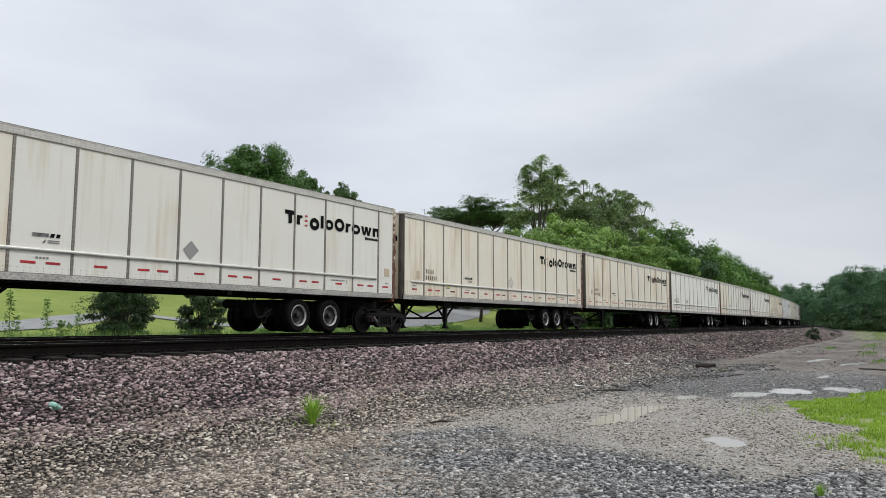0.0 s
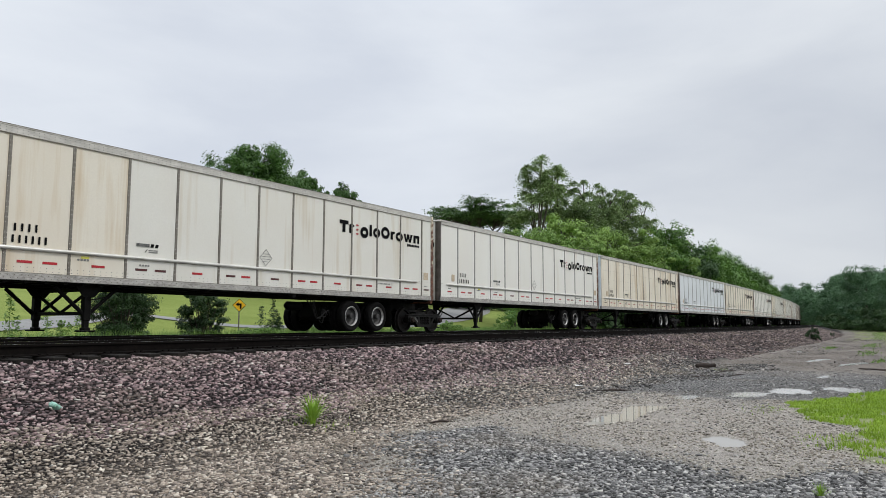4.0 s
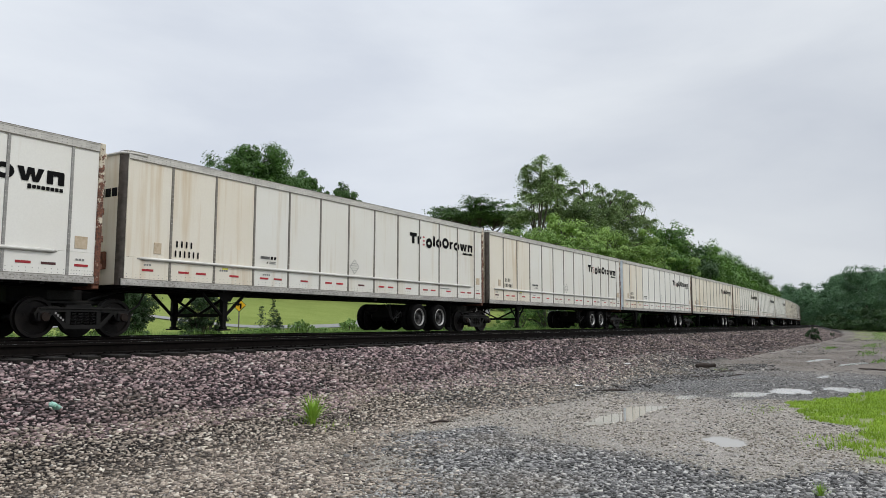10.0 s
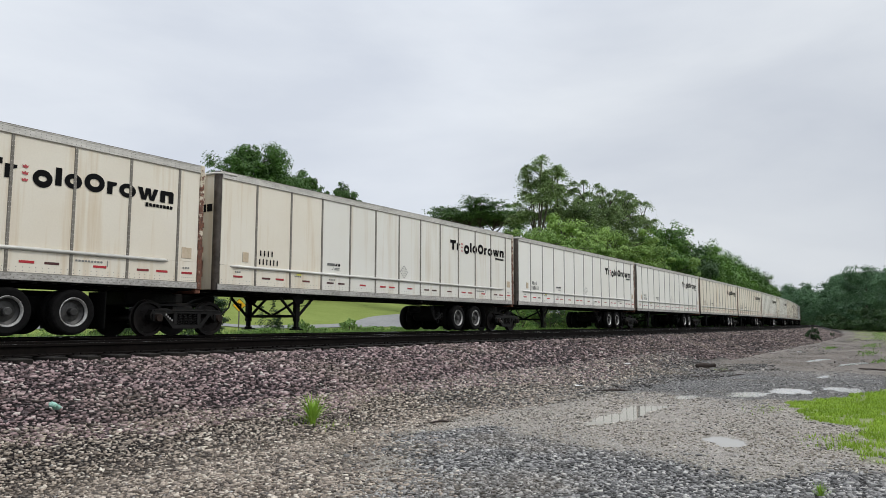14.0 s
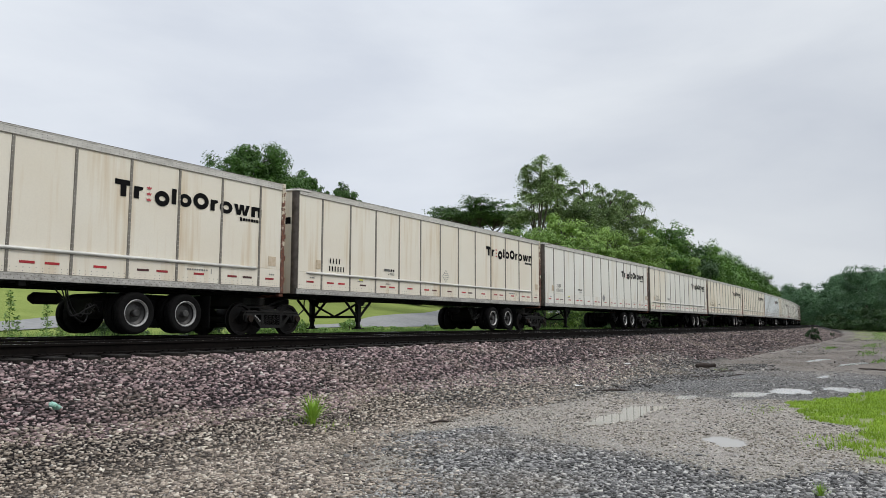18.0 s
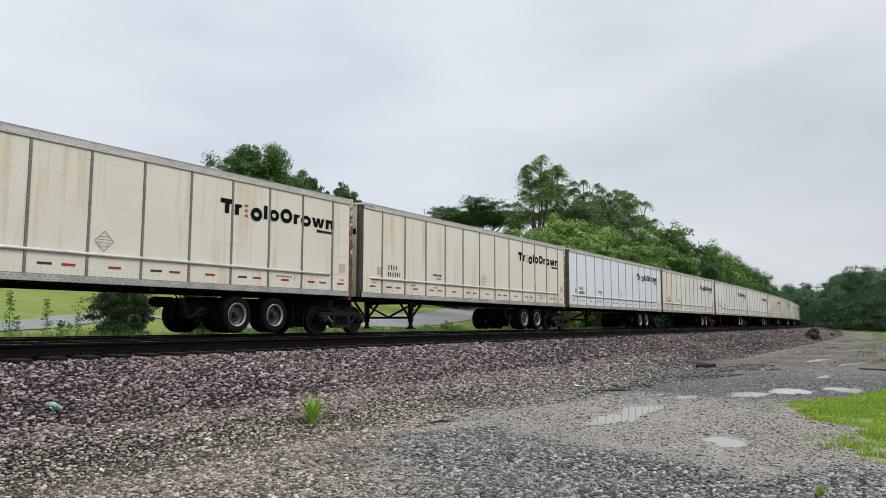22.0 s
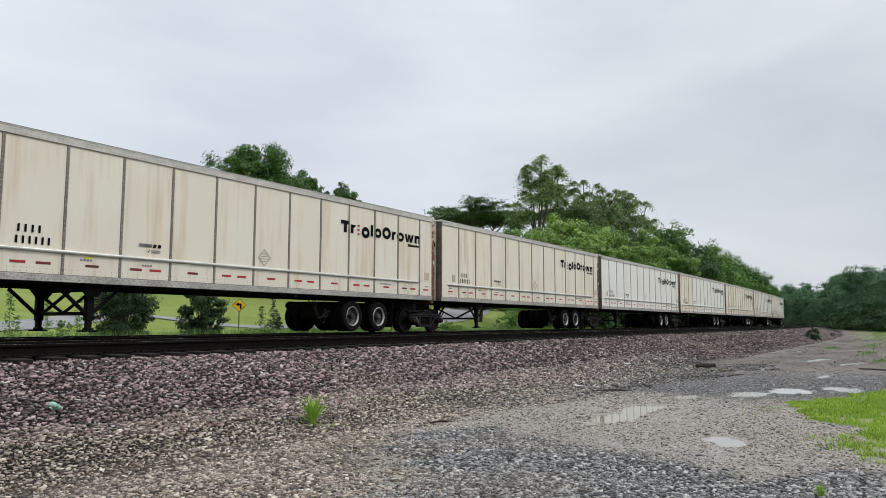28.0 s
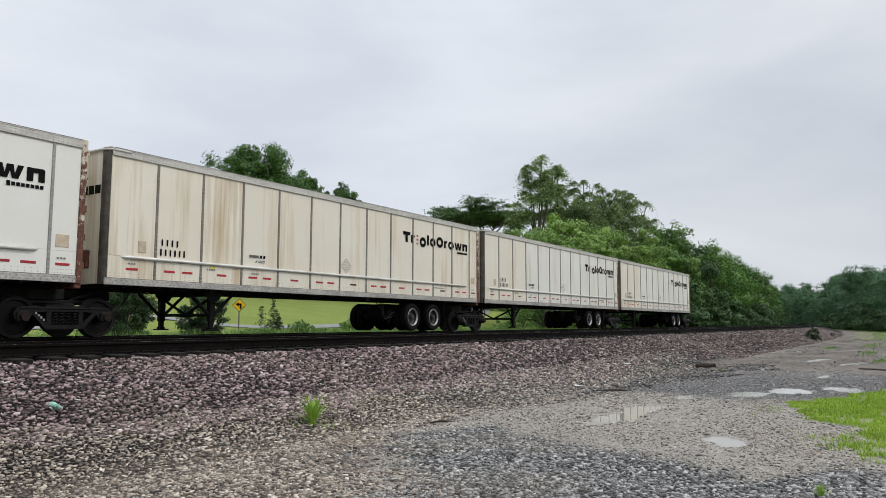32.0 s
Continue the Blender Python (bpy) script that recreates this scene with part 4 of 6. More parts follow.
def wet_hollow(x, y):
    """How deep in a puddle's hollow a spot of the lot lies, 0 to 1."""
    best, rim = 0.0, 0.0
    if y > 8 or x > 50 or y < -1:
        return best, rim
    for cx, cy, a, b, r in PUDDLES:
        dx, dy = x - cx, y - cy
        if abs(dx) > 3 * a + b or abs(dy) > 3 * b + a:
            continue
        u, v = (dx * math.cos(r) + dy * math.sin(r)) / a, (dy * math.cos(r) - dx * math.sin(r)) / b
        q = math.hypot(u, v) + 0.6 * noise.noise((x * 1.9, y * 2.9, 6.0)) + 0.32 * noise.noise((x * 6, y * 8, 2.0)) + 0.2 * noise.noise((x * 17, y * 21, 4.0))
        best = max(best, 1 - smooth_step(0.6, 1.5, q))
        rim = max(rim, 1 - smooth_step(1.5, 2.6, q))
    return best, rim


def lot_zones(x, y):
    """Patches of the lot, 0 to 1: coarse dark stone, pale packed fines, tan stone spilled from the bank."""
    n = 0.6 * noise.noise((x * 0.7, y * 0.9, 3.3)) + 0.4 * noise.noise((x * 2.1, y * 2.6, 1.0))
    edge = float(np.interp(y, (0.3, 0.7, 1.1, 1.4, 1.9, 2.4, 3.3, 4.4, 5.6, 6.1), (8.8, 9.3, 8.3, 7.7, 8.3, 8.8, 8.6, 9.3, 9.9, 8.4)))
    line = 4.3 + 0.58 * (x - 5.3)
    coarse = smooth_step(-0.35, 0.45, edge - x + 1.1 * n) * smooth_step(-0.3, 0.45, line - y + 1.0 * n)
    coarse = max(coarse, smooth_step(15.0, 18.0, x + 2.0 * n) * (1 - smooth_step(24.0, 29.0, x + 3.0 * n)))
    pale = smooth_step(-0.1, 0.9, x - edge + 0.9 * n) * (1 - smooth_step(14.0, 18.5, x + 2.0 * n)) * smooth_step(-0.5, 0.7, 6.6 - 0.14 * (x - 11) - y + 1.2 * n)
    tan = smooth_step(-0.3, 0.5, y - line + 0.8 * n) * (1 - smooth_step(9.5, 12.5, x + 1.5 * n))
    fade = smooth_step(0.0, 2.5, x) * smooth_step(-1.5, -0.2, y)
    return coarse * fade, pale * fade, tan * fade


def grass_patch(x, y):
    """How grassy the lot is: a lawn's corner beside the gravel, and a few tufts further on."""
    n = 0.5 * noise.noise((x * 0.6, y * 1.1, 2.0)) + 0.35 * noise.noise((x * 1.9, y * 2.6, 5.0))
    edge = float(np.interp(x, (8.4, 9.3, 9.9, 11.0, 12.6, 13.8, 15.0, 16.1, 17.2, 17.9, 20.7, 24.0, 30.0), (-6.0, 0.0, 0.45, 0.7, 1.0, 1.5, 1.95, 1.95, 1.6, 1.2, 0.5, -0.3, -6.0)))
    v = smooth_step(-0.2, 0.2, edge - y + 0.8 * n)
    far = smooth_step(44, 90, x) * smooth_step(-11.5, -15, off_line(x, y)) * smooth_step(-0.15, 0.25, n + 0.3 * noise.noise((x * 0.08, y * 0.15, 1.0)))
    edge2 = smooth_step(58, 100, x + 25 * n) * smooth_step(-12.2, -14.5, off_line(x, y))
    v *= 0.6 + 0.4 * smooth_step(10.5, 13.0, x + 3.0 * n)
    shoulder = smooth_step(70, 95, x) * smooth_step(-10.3, -11.2, off_line(x, y)) * smooth_step(-0.2, 0.15, n)
    return max(v, far * 0.8, edge2, 0.9 * shoulder)


def build_ground():
    xs = spaced(-900, 2600, 1, 24, 0.15, 1.08)
    ys = spaced(-900, 1600, -0.5, 11, 0.12, 1.1)
    nx, ny = len(xs), len(ys)
    vs = [(x, y, ground_z(x, y)) for y in ys for x in xs]
    fs = [(j * nx + i, j * nx + i + 1, (j + 1) * nx + i + 1, (j + 1) * nx + i) for j in range(ny - 1) for i in range(nx - 1)]
    me = bpy.data.meshes.new("ground")
    me.from_pydata(vs, [], fs)
    col = me.color_attributes.new("cover", "FLOAT_COLOR", "POINT")
    vals, tones = [], []
    for x, y, z in vs:
        d = off_line(x, y)
        tones += [*(lot_zones(x, y) if 0 < x < 33 and -1.5 < y < 9 else (0.0, 0.0, 0.0)), 1.0]
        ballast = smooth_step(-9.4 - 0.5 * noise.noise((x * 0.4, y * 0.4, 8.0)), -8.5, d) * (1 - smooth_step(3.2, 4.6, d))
        lawn = max(smooth_step(4.0, 5.4, d), 0.75 * grass_patch(x, y) if d < -8 else 0.0)
        mud = smooth_step(23, 31, x + 3 * noise.noise((x * 0.2, y * 0.4, 3.0))) * smooth_step(-8.2, -9.6, d + 1.2 * noise.noise((x * 0.3, y * 0.5, 5.0)))
        vals += [ballast, lawn, mud, 1.0]
    col.data.foreach_set("color", vals)
    me.color_attributes.new("patches", "FLOAT_COLOR", "POINT").data.foreach_set("color", tones)
    me.polygons.foreach_set("use_smooth", [True] * len(me.polygons))
    m = Mat("lot_gravel", 0.8)
    att = m.n("ShaderNodeVertexColor")
    att.layer_name = "cover"
    sep = m.n("ShaderNodeSeparateColor")
    m.l(att.outputs["Color"], sep.inputs[0])
    v = m.coord("Object")
    peb = m.n("ShaderNodeTexVoronoi")
    peb.inputs["Scale"].default_value = 42
    m.l(v, peb.inputs["Vector"])
    fine, mid, wide = m.noise(v, 70, 3), m.noise(v, 5.5, 5), m.noise(v, 0.45, 4)
    cell = m.n("ShaderNodeSeparateColor")
    m.l(peb.outputs["Color"], cell.inputs[0])
    g1 = m.ramp(m.math("ADD", m.math("MULTIPLY", cell.outputs[0], 0.5), m.math("MULTIPLY", fine, 0.5)), [(0.28, (0.035, 0.033, 0.030)), (0.5, (0.18, 0.168, 0.148)), (0.75, (0.50, 0.47, 0.415))])
    dirt = m.mix(0.55, m.ramp(mid, [(0.3, (0.21, 0.188, 0.152)), (0.7, (0.43, 0.395, 0.33))]), g1)
    gravel = m.mix(m.ramp(wide, [(0.42, (0, 0, 0)), (0.62, (1, 1, 1))]), g1, dirt)
    # near-black bed: the shadow in the gaps between ballast stones, put into the colour
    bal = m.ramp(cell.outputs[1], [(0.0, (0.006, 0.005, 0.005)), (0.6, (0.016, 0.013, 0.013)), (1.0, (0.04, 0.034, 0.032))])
    lawn = m.ramp(m.math("ADD", m.math("MULTIPLY", mid, 0.35), m.math("ADD", m.math("MULTIPLY", wide, 0.25), m.math("MULTIPLY", m.noise(v, 0.06, 4), 0.4))), [(0.3, (0.16, 0.212, 0.055)), (0.7, (0.29, 0.345, 0.11))])
    spot = m.n("ShaderNodeVertexColor")
    spot.layer_name = "patches"
    zone = m.n("ShaderNodeSeparateColor")
    m.l(spot.outputs["Color"], zone.inputs[0])
    grit = m.n("ShaderNodeTexVoronoi")
    grit.inputs["Scale"].default_value = 85
    m.l(v, grit.inputs["Vector"])
    grain = m.n("ShaderNodeSeparateColor")
    m.l(grit.outputs["Color"], grain.inputs[0])
    packed = m.ramp(m.math("ADD", m.math("MULTIPLY", grain.outputs[0], 0.45), m.math("MULTIPLY", mid, 0.55)), [(0.25, (0.135, 0.12, 0.103)), (0.5, (0.30, 0.272, 0.237)), (0.8, (0.48, 0.442, 0.39))])
    gravel = m.mix(m.math("MULTIPLY", zone.outputs[1], 0.9), gravel, packed)
    gravel = m.mix(zone.outputs[0], gravel, m.ramp(cell.outputs[0], [(0.0, (0.025, 0.025, 0.024)), (0.6, (0.085, 0.082, 0.078)), (1.0, (0.24, 0.232, 0.215))]))
    gravel = m.mix(zone.outputs[2], gravel, m.ramp(cell.outputs[2], [(0.0, (0.03, 0.025, 0.020)), (0.6, (0.12, 0.098, 0.076)), (1.0, (0.30, 0.252, 0.20))]))
    mud = m.mix(0.4, m.ramp(mid, [(0.3, (0.038, 0.027, 0.021)), (0.7, (0.115, 0.083, 0.064))]), g1)
    streak = m.ramp(m.noise(m.coord("Object", (0.35, 1.6, 1)), 0.55, 5, 0.6), [(0.47, (0, 0, 0)), (0.60, (1, 1, 1))])
    mud = m.mix(m.math("MULTIPLY", streak, 0.42), mud, (0.27, 0.235, 0.20))
    c = m.mix(sep.outputs[2], gravel, mud)
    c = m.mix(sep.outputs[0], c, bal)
    c = m.mix(sep.outputs[1], c, lawn)
    m.base(c)
    dull = m.math("MAXIMUM", sep.outputs[1], m.math("MULTIPLY", m.math("MAXIMUM", sep.outputs[0], m.math("MULTIPLY", sep.outputs[2], 0.75)), 0.85))
    m.l(m.math("MULTIPLY", m.math("SUBTRACT", 1.0, dull), 0.5), m.b.inputs["Specular IOR Level"])
    m.rough(m.ramp(wide, [(0.35, (0.55, 0.55, 0.55)), (0.65, (0.85, 0.85, 0.85))]))
    h = m.math("ADD", m.math("MULTIPLY", peb.outputs["Distance"], -1.0), m.math("MULTIPLY", mid, 0.5))
    m.bump(h, 0.8, 0.03)
    me.materials.append(m.m)
    return tagged(new("ground", me), "wet grey gravel lot, ballast bank and grassy slopes", "ground", kind="structure")


def puddles():
    # silty water, its base paled to carry part of the sky's reflection
    m = Mat("puddle_water", 0.03, 0, 0.5).base((0.30, 0.285, 0.25))
    v = m.coord("Object")
    m.bump(m.noise(v, 9, 2), 0.004, 0.002)
    m.b.inputs["IOR"].default_value = 1.33
    # wet film further off, with sky sheen likewise lifted into its base colour
    film = Mat("wet_mud_film", 0.14, 0, 0.8).base((0.38, 0.365, 0.335))
    film.bump(film.noise(film.coord("Object"), 14, 4), 0.1, 0.01)
    pools = [PUDDLES[0:2], PUDDLES[2:3], PUDDLES[3:8], PUDDLES[8:9], PUDDLES[9:10], PUDDLES[10:11]]
    for pool in pools:
        x0, x1 = min(p[0] - 1.8 * p[2] for p in pool), max(p[0] + 1.8 * p[2] for p in pool)
        y0, y1 = min(p[1] - 1.8 * p[3] for p in pool), max(p[1] + 1.8 * p[3] for p in pool)
        st = 0.035
        idx, vs, fs = {}, [], []

        def corner(i, j):
            if (i, j) not in idx:
                idx[i, j] = len(vs)
                vs.append((x0 + i * st, y0 + j * st, LOT - 0.02))
            return idx[i, j]

        for i in range(int((x1 - x0) / st)):
            for j in range(int((y1 - y0) / st)):
                if wet_hollow(x0 + (i + 0.5) * st, y0 + (j + 0.5) * st)[0] > 0.22:
                    fs.append((corner(i, j), corner(i + 1, j), corner(i + 1, j + 1), corner(i, j + 1)))
        if fs:
            tagged(new("puddle", Geo().add(vs, fs).mesh("puddle", film.m if pool[0][0] > 16 else m.m, fix=False)), "shallow rain puddle mirroring the sky on gravel", "puddle", kind="structure")


def scatter_stones(name, label, count, place, sizes, mat, flat=0.6, seed=1):
    """Angular broken stones as one mesh; place(rng, n) gives x, y and a size factor."""
    rng = np.random.default_rng(seed)
    x, y, k = place(rng, count)
    n = len(x)
    z = np.array([ground_z(a, b) for a, b in zip(x, y)])
    cube = np.array([(i, j, l) for i in (-1, 1) for j in (-1, 1) for l in (-1, 1)], float)
    quads = np.array([(0, 1, 3, 2), (4, 6, 7, 5), (0, 4, 5, 1), (2, 3, 7, 6), (0, 2, 6, 4), (1, 5, 7, 3)])
    s = rng.uniform(sizes[0], sizes[1], n) * k
    v = cube[None] * rng.uniform(0.62, 1.08, (n, 8, 3)) * rng.uniform(0.45, 1.12, (n, 8, 1))
    v *= np.stack([s * rng.uniform(0.95, 1.9, n), s * rng.uniform(0.7, 1.15, n), s * flat * rng.uniform(0.7, 1.3, n)], 1)[:, None]
    a, b = rng.uniform(0, 6.283, n), rng.normal(0, 0.5, n)
    y1 = v[..., 1] * np.cos(b)[:, None] - v[..., 2] * np.sin(b)[:, None]
    z1 = v[..., 1] * np.sin(b)[:, None] + v[..., 2] * np.cos(b)[:, None]
    x2 = v[..., 0] * np.cos(a)[:, None] - y1 * np.sin(a)[:, None]
    y2 = v[..., 0] * np.sin(a)[:, None] + y1 * np.cos(a)[:, None]
    co = np.stack([x2 + x[:, None], y2 + y[:, None], z1 + (z + s * flat * 0.35)[:, None]], -1).reshape(-1, 3)
    loops = (quads[None] + 8 * np.arange(n)[:, None, None]).reshape(-1)
    me = bpy.data.meshes.new(name)
    me.vertices.add(len(co))
    me.vertices.foreach_set("co", co.ravel())
    me.loops.add(len(loops))
    me.loops.foreach_set("vertex_index", loops.astype(np.int32))
    me.polygons.add(n * 6)
    me.polygons.foreach_set("loop_start", np.arange(0, n * 24, 4, dtype=np.int32))
    me.update(calc_edges=True)
    me.validate()
    me.materials.append(mat)
    return tagged(new(name, me), label, "gravel", kind="stuff")


def stone_material(name, stops, rough=0.6):
    m = Mat(name, rough, 0, 0.3)
    g = m.n("ShaderNodeNewGeometry")
    v = m.coord("Object")
    c = m.ramp(g.outputs["Random Per Island"], stops)
    tan = m.ramp(m.noise(v, 0.55, 3), [(0.50, (0, 0, 0)), (0.70, (0.5, 0.5, 0.5))])
    c = m.mix(tan, c, m.mix(0.6, c, (0.35, 0.29, 0.215)))
    m.base(m.mix(0.5, c, m.ramp(m.noise(v, 45, 3), [(0.3, (0.35, 0.35, 0.35)), (0.7, (1, 1, 1))]), "MULTIPLY"))
    m.bump(m.noise(v, 90, 3), 0.3, 0.006)
    return m.m


def stones():
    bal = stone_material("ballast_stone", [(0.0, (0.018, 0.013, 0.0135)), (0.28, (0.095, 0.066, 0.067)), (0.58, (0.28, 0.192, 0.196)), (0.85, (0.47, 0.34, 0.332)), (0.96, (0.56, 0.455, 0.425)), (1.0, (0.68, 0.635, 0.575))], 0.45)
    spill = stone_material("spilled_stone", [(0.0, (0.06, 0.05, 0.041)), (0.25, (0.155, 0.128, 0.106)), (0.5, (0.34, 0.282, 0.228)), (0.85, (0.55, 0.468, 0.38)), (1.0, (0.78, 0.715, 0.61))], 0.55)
    lot = stone_material("lot_stone", [(0.0, (0.025, 0.025, 0.025)), (0.3, (0.11, 0.108, 0.106)), (0.6, (0.27, 0.265, 0.258)), (0.9, (0.48, 0.47, 0.45)), (1.0, (0.62, 0.60, 0.56))], 0.45)

    wet = stone_material("wet_dark_stone", [(0.0, (0.014, 0.0135, 0.013)), (0.35, (0.05, 0.047, 0.044)), (0.65, (0.13, 0.123, 0.113)), (0.92, (0.29, 0.272, 0.245)), (1.0, (0.48, 0.455, 0.41))], 0.4)
    brown_bal = stone_material("brown_ballast", [(0.0, (0.015, 0.011, 0.010)), (0.4, (0.075, 0.054, 0.050)), (0.8, (0.22, 0.162, 0.15)), (1.0, (0.42, 0.34, 0.31))], 0.6)

    def laid(rng, x0, x1, y0, y1, c0, grow):
        """Stones side by side with dark gaps, in ever wider rows away from the eye."""
        xs, ys, ks = [], [], []
        x = x0
        while x < x1:
            c = c0 + grow * x
            row = np.arange(y0, y1, c * 0.9)
            xs.append(x + c * rng.uniform(-0.48, 0.48, len(row)))
            ys.append(row + c * rng.uniform(-0.48, 0.48, len(row)))
            ks.append(np.full(len(row), c))
            x += c
        return np.concatenate(xs), np.concatenate(ys), np.concatenate(ks)

    def bank(rng, n):
        x, y, k = laid(rng, 1.5, 38, TRACK_Y - 8.75, TRACK_Y - 5.15, 0.050, 0.0014)
        toe = np.array([TRACK_Y - 8.2 + 0.5 * noise.noise((a * 0.5, 0.3, 0.0)) + 0.25 * noise.noise((a * 2.2, 0.0, 2.0)) for a in x])
        keep = (y > toe - 0.5 * smooth_far(x)) & (rng.random(len(x)) > 0.34 * smooth_far(x))
        return x[keep], y[keep], k[keep]

    def clean(rng, n):
        x, y, k = bank(rng, n)
        keep = np.random.default_rng(77).random(len(x)) > np.clip((x - 15) / 14, 0, 0.85)
        return x[keep], y[keep], k[keep]

    # the share of darker brown stones, growing with x
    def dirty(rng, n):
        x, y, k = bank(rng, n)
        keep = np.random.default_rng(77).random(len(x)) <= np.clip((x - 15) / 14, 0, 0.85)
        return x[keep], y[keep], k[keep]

    def smooth_far(x):
        return np.clip((x - 10) / 8, 0, 1)

    def foot(rng, n):
        x, y, k = laid(rng, 1.5, 30, 1.9, TRACK_Y - 7.6, 0.035, 0.0014)
        q = rng.random(len(x))
        dens = np.clip((y - 6.0) / 0.9, 0, 1) * np.clip((30 - x) / 14, 0, 1) + 0.9 * np.clip((9.5 - x) / 4.5, 0, 1) * np.clip((y - 1.6) / 1.6, 0, 1) * np.clip((1.75 - x / y) / 0.7, 0, 1)
        lump = np.array([noise.noise((a * 0.8, b * 1.0, 4.2)) for a, b in zip(x, y)])
        keep = (q < dens + 0.5 * lump * (dens > 0.05)) & (y < TRACK_Y - 7.75 + 0.5 * lump + 0.2)
        return x[keep], y[keep], k[keep] * 0.95

    def bed(rng, n):
        x = 1.5 + 40 * rng.random(n)
        y = TRACK_Y - 5.35 + 7.0 * rng.random(n)
        return x, y, np.ones(n)

    def far_bank(rng, n):
        x = 34 + 90 * rng.random(n) ** 1.3
        yt = np.array([TRACK_Y + (max(0, a - BEND) ** 2) / (2 * RADIUS) for a in x])
        return x, yt - rng.uniform(5.2, 9.2, n), 0.85 + 0.007 * x

    def coarse(rng, n):
        x, y, k = laid(rng, 4.6, 11, 0.1, 6.6, 0.039, 0.0012)
        keep = np.array([lot_zones(a, b)[0] * 0.97 > q and wet_hollow(a, b)[0] < 0.3 and grass_patch(a, b) < 0.6 for a, b, q in zip(x, y, rng.random(len(x)))])
        return x[keep], y[keep], k[keep]

    def loose(rng, n):
        x = 3.0 + 24.0 * rng.random(n) ** 1.5
        y = 0.1 + 7.4 * rng.random(n)
        keep = []
        for a, b, q in zip(x, y, rng.random(n)):
            r = math.hypot(a, b)
            lump = noise.noise((a * 0.55, b * 0.75, 3.3)) + 0.5 * noise.noise((a * 2.1, b * 2.6, 1.0))
            f = 0.07 + 0.22 * lump + 0.75 * lot_zones(a, b)[0] + 0.6 * smooth_step(17.0, 20, r)
            keep.append(q < f and wet_hollow(a, b)[0] < 0.3 and grass_patch(a, b) < 0.6)
        keep = np.array(keep)
        return x[keep], y[keep], np.ones(int(keep.sum()))

    def far_lot(rng, n):
        x = 17 + 70 * rng.random(n) ** 1.5
        y = -1.0 + 9.0 * rng.random(n)
        keep = np.array([noise.noise((a * 0.3, b * 0.6, 2.2)) + 0.3 * noise.noise((a, b * 1.4, 8.0)) > 0.0 and grass_patch(a, b) < 0.5 for a, b in zip(x, y)])
        return x[keep], y[keep], 0.8 + 0.02 * x[keep]

    def mid_lot(rng, n):
        x, y, k = laid(rng, 6.5, 18, 0.2, TRACK_Y - 8.6, 0.027, 0.0014)
        q = rng.random(len(x))
        lump = np.array([noise.noise((a * 0.7, b * 1.2, 7.7)) + 0.5 * noise.noise((a * 2.3, b * 3.0, 1.2)) for a, b in zip(x, y)])
        keep = (q < 0.30 + 0.25 * lump) & np.array([lot_zones(a, b)[0] < 0.5 for a, b in zip(x, y)]) & np.array([wet_hollow(a, b)[0] < 0.25 and grass_patch(a, b) < 0.6 for a, b in zip(x, y)])
        return x[keep], y[keep], k[keep]

    def bank_foot(rng, n):
        """Dark broken stone between the bank and the pale middle of the lot."""
        x, y, k = laid(rng, 11, 30, 3.6, TRACK_Y - 7.6, 0.05, 0.0018)
        q = rng.random(len(x))
        lump = np.array([noise.noise((a * 0.5, b * 0.9, 5.1)) for a, b in zip(x, y)])
        line = 6.3 - 0.11 * (x - 11)
        keep = (q < np.clip((y - line + 1.3 * lump) / 0.9, 0, 0.85)) & np.array([wet_hollow(a, b)[0] < 0.25 for a, b in zip(x, y)])
        return x[keep], y[keep], k[keep]

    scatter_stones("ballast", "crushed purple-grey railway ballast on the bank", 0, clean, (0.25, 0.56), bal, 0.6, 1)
    scatter_stones("ballast", "darker brown-purple railway ballast down the line", 0, dirty, (0.25, 0.56), brown_bal, 0.6, 1)
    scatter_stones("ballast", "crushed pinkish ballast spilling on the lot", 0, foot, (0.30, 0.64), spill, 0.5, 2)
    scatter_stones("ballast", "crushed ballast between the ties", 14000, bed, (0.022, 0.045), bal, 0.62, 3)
    scatter_stones("ballast", "crushed ballast on the distant bank", 11000, far_bank, (0.03, 0.055), brown_bal, 0.6, 4)
    fine = stone_material("fine_gravel", [(0.0, (0.09, 0.08, 0.067)), (0.2, (0.20, 0.18, 0.152)), (0.5, (0.37, 0.335, 0.28)), (0.9, (0.56, 0.515, 0.44)), (1.0, (0.70, 0.655, 0.58))])
    scatter_stones("gravel", "fine brownish gravel over the middle of the lot", 0, mid_lot, (0.22, 0.46), fine, 0.62, 7)
    scatter_stones("gravel", "dark broken stone along the bank's foot", 0, bank_foot, (0.24, 0.5), wet, 0.5, 8)
    scatter_stones("gravel", "scattered stones on the muddy far lot", 6000, far_lot, (0.008, 0.022), wet, 0.5, 6)
    scatter_stones("gravel", "coarse dark grey broken stone on the wet lot", 0, coarse, (0.26, 0.58), lot, 0.5, 9)
    scatter_stones("gravel", "loose dark grey gravel on the wet lot", 40000, loose, (0.007, 0.019), lot, 0.5, 5)


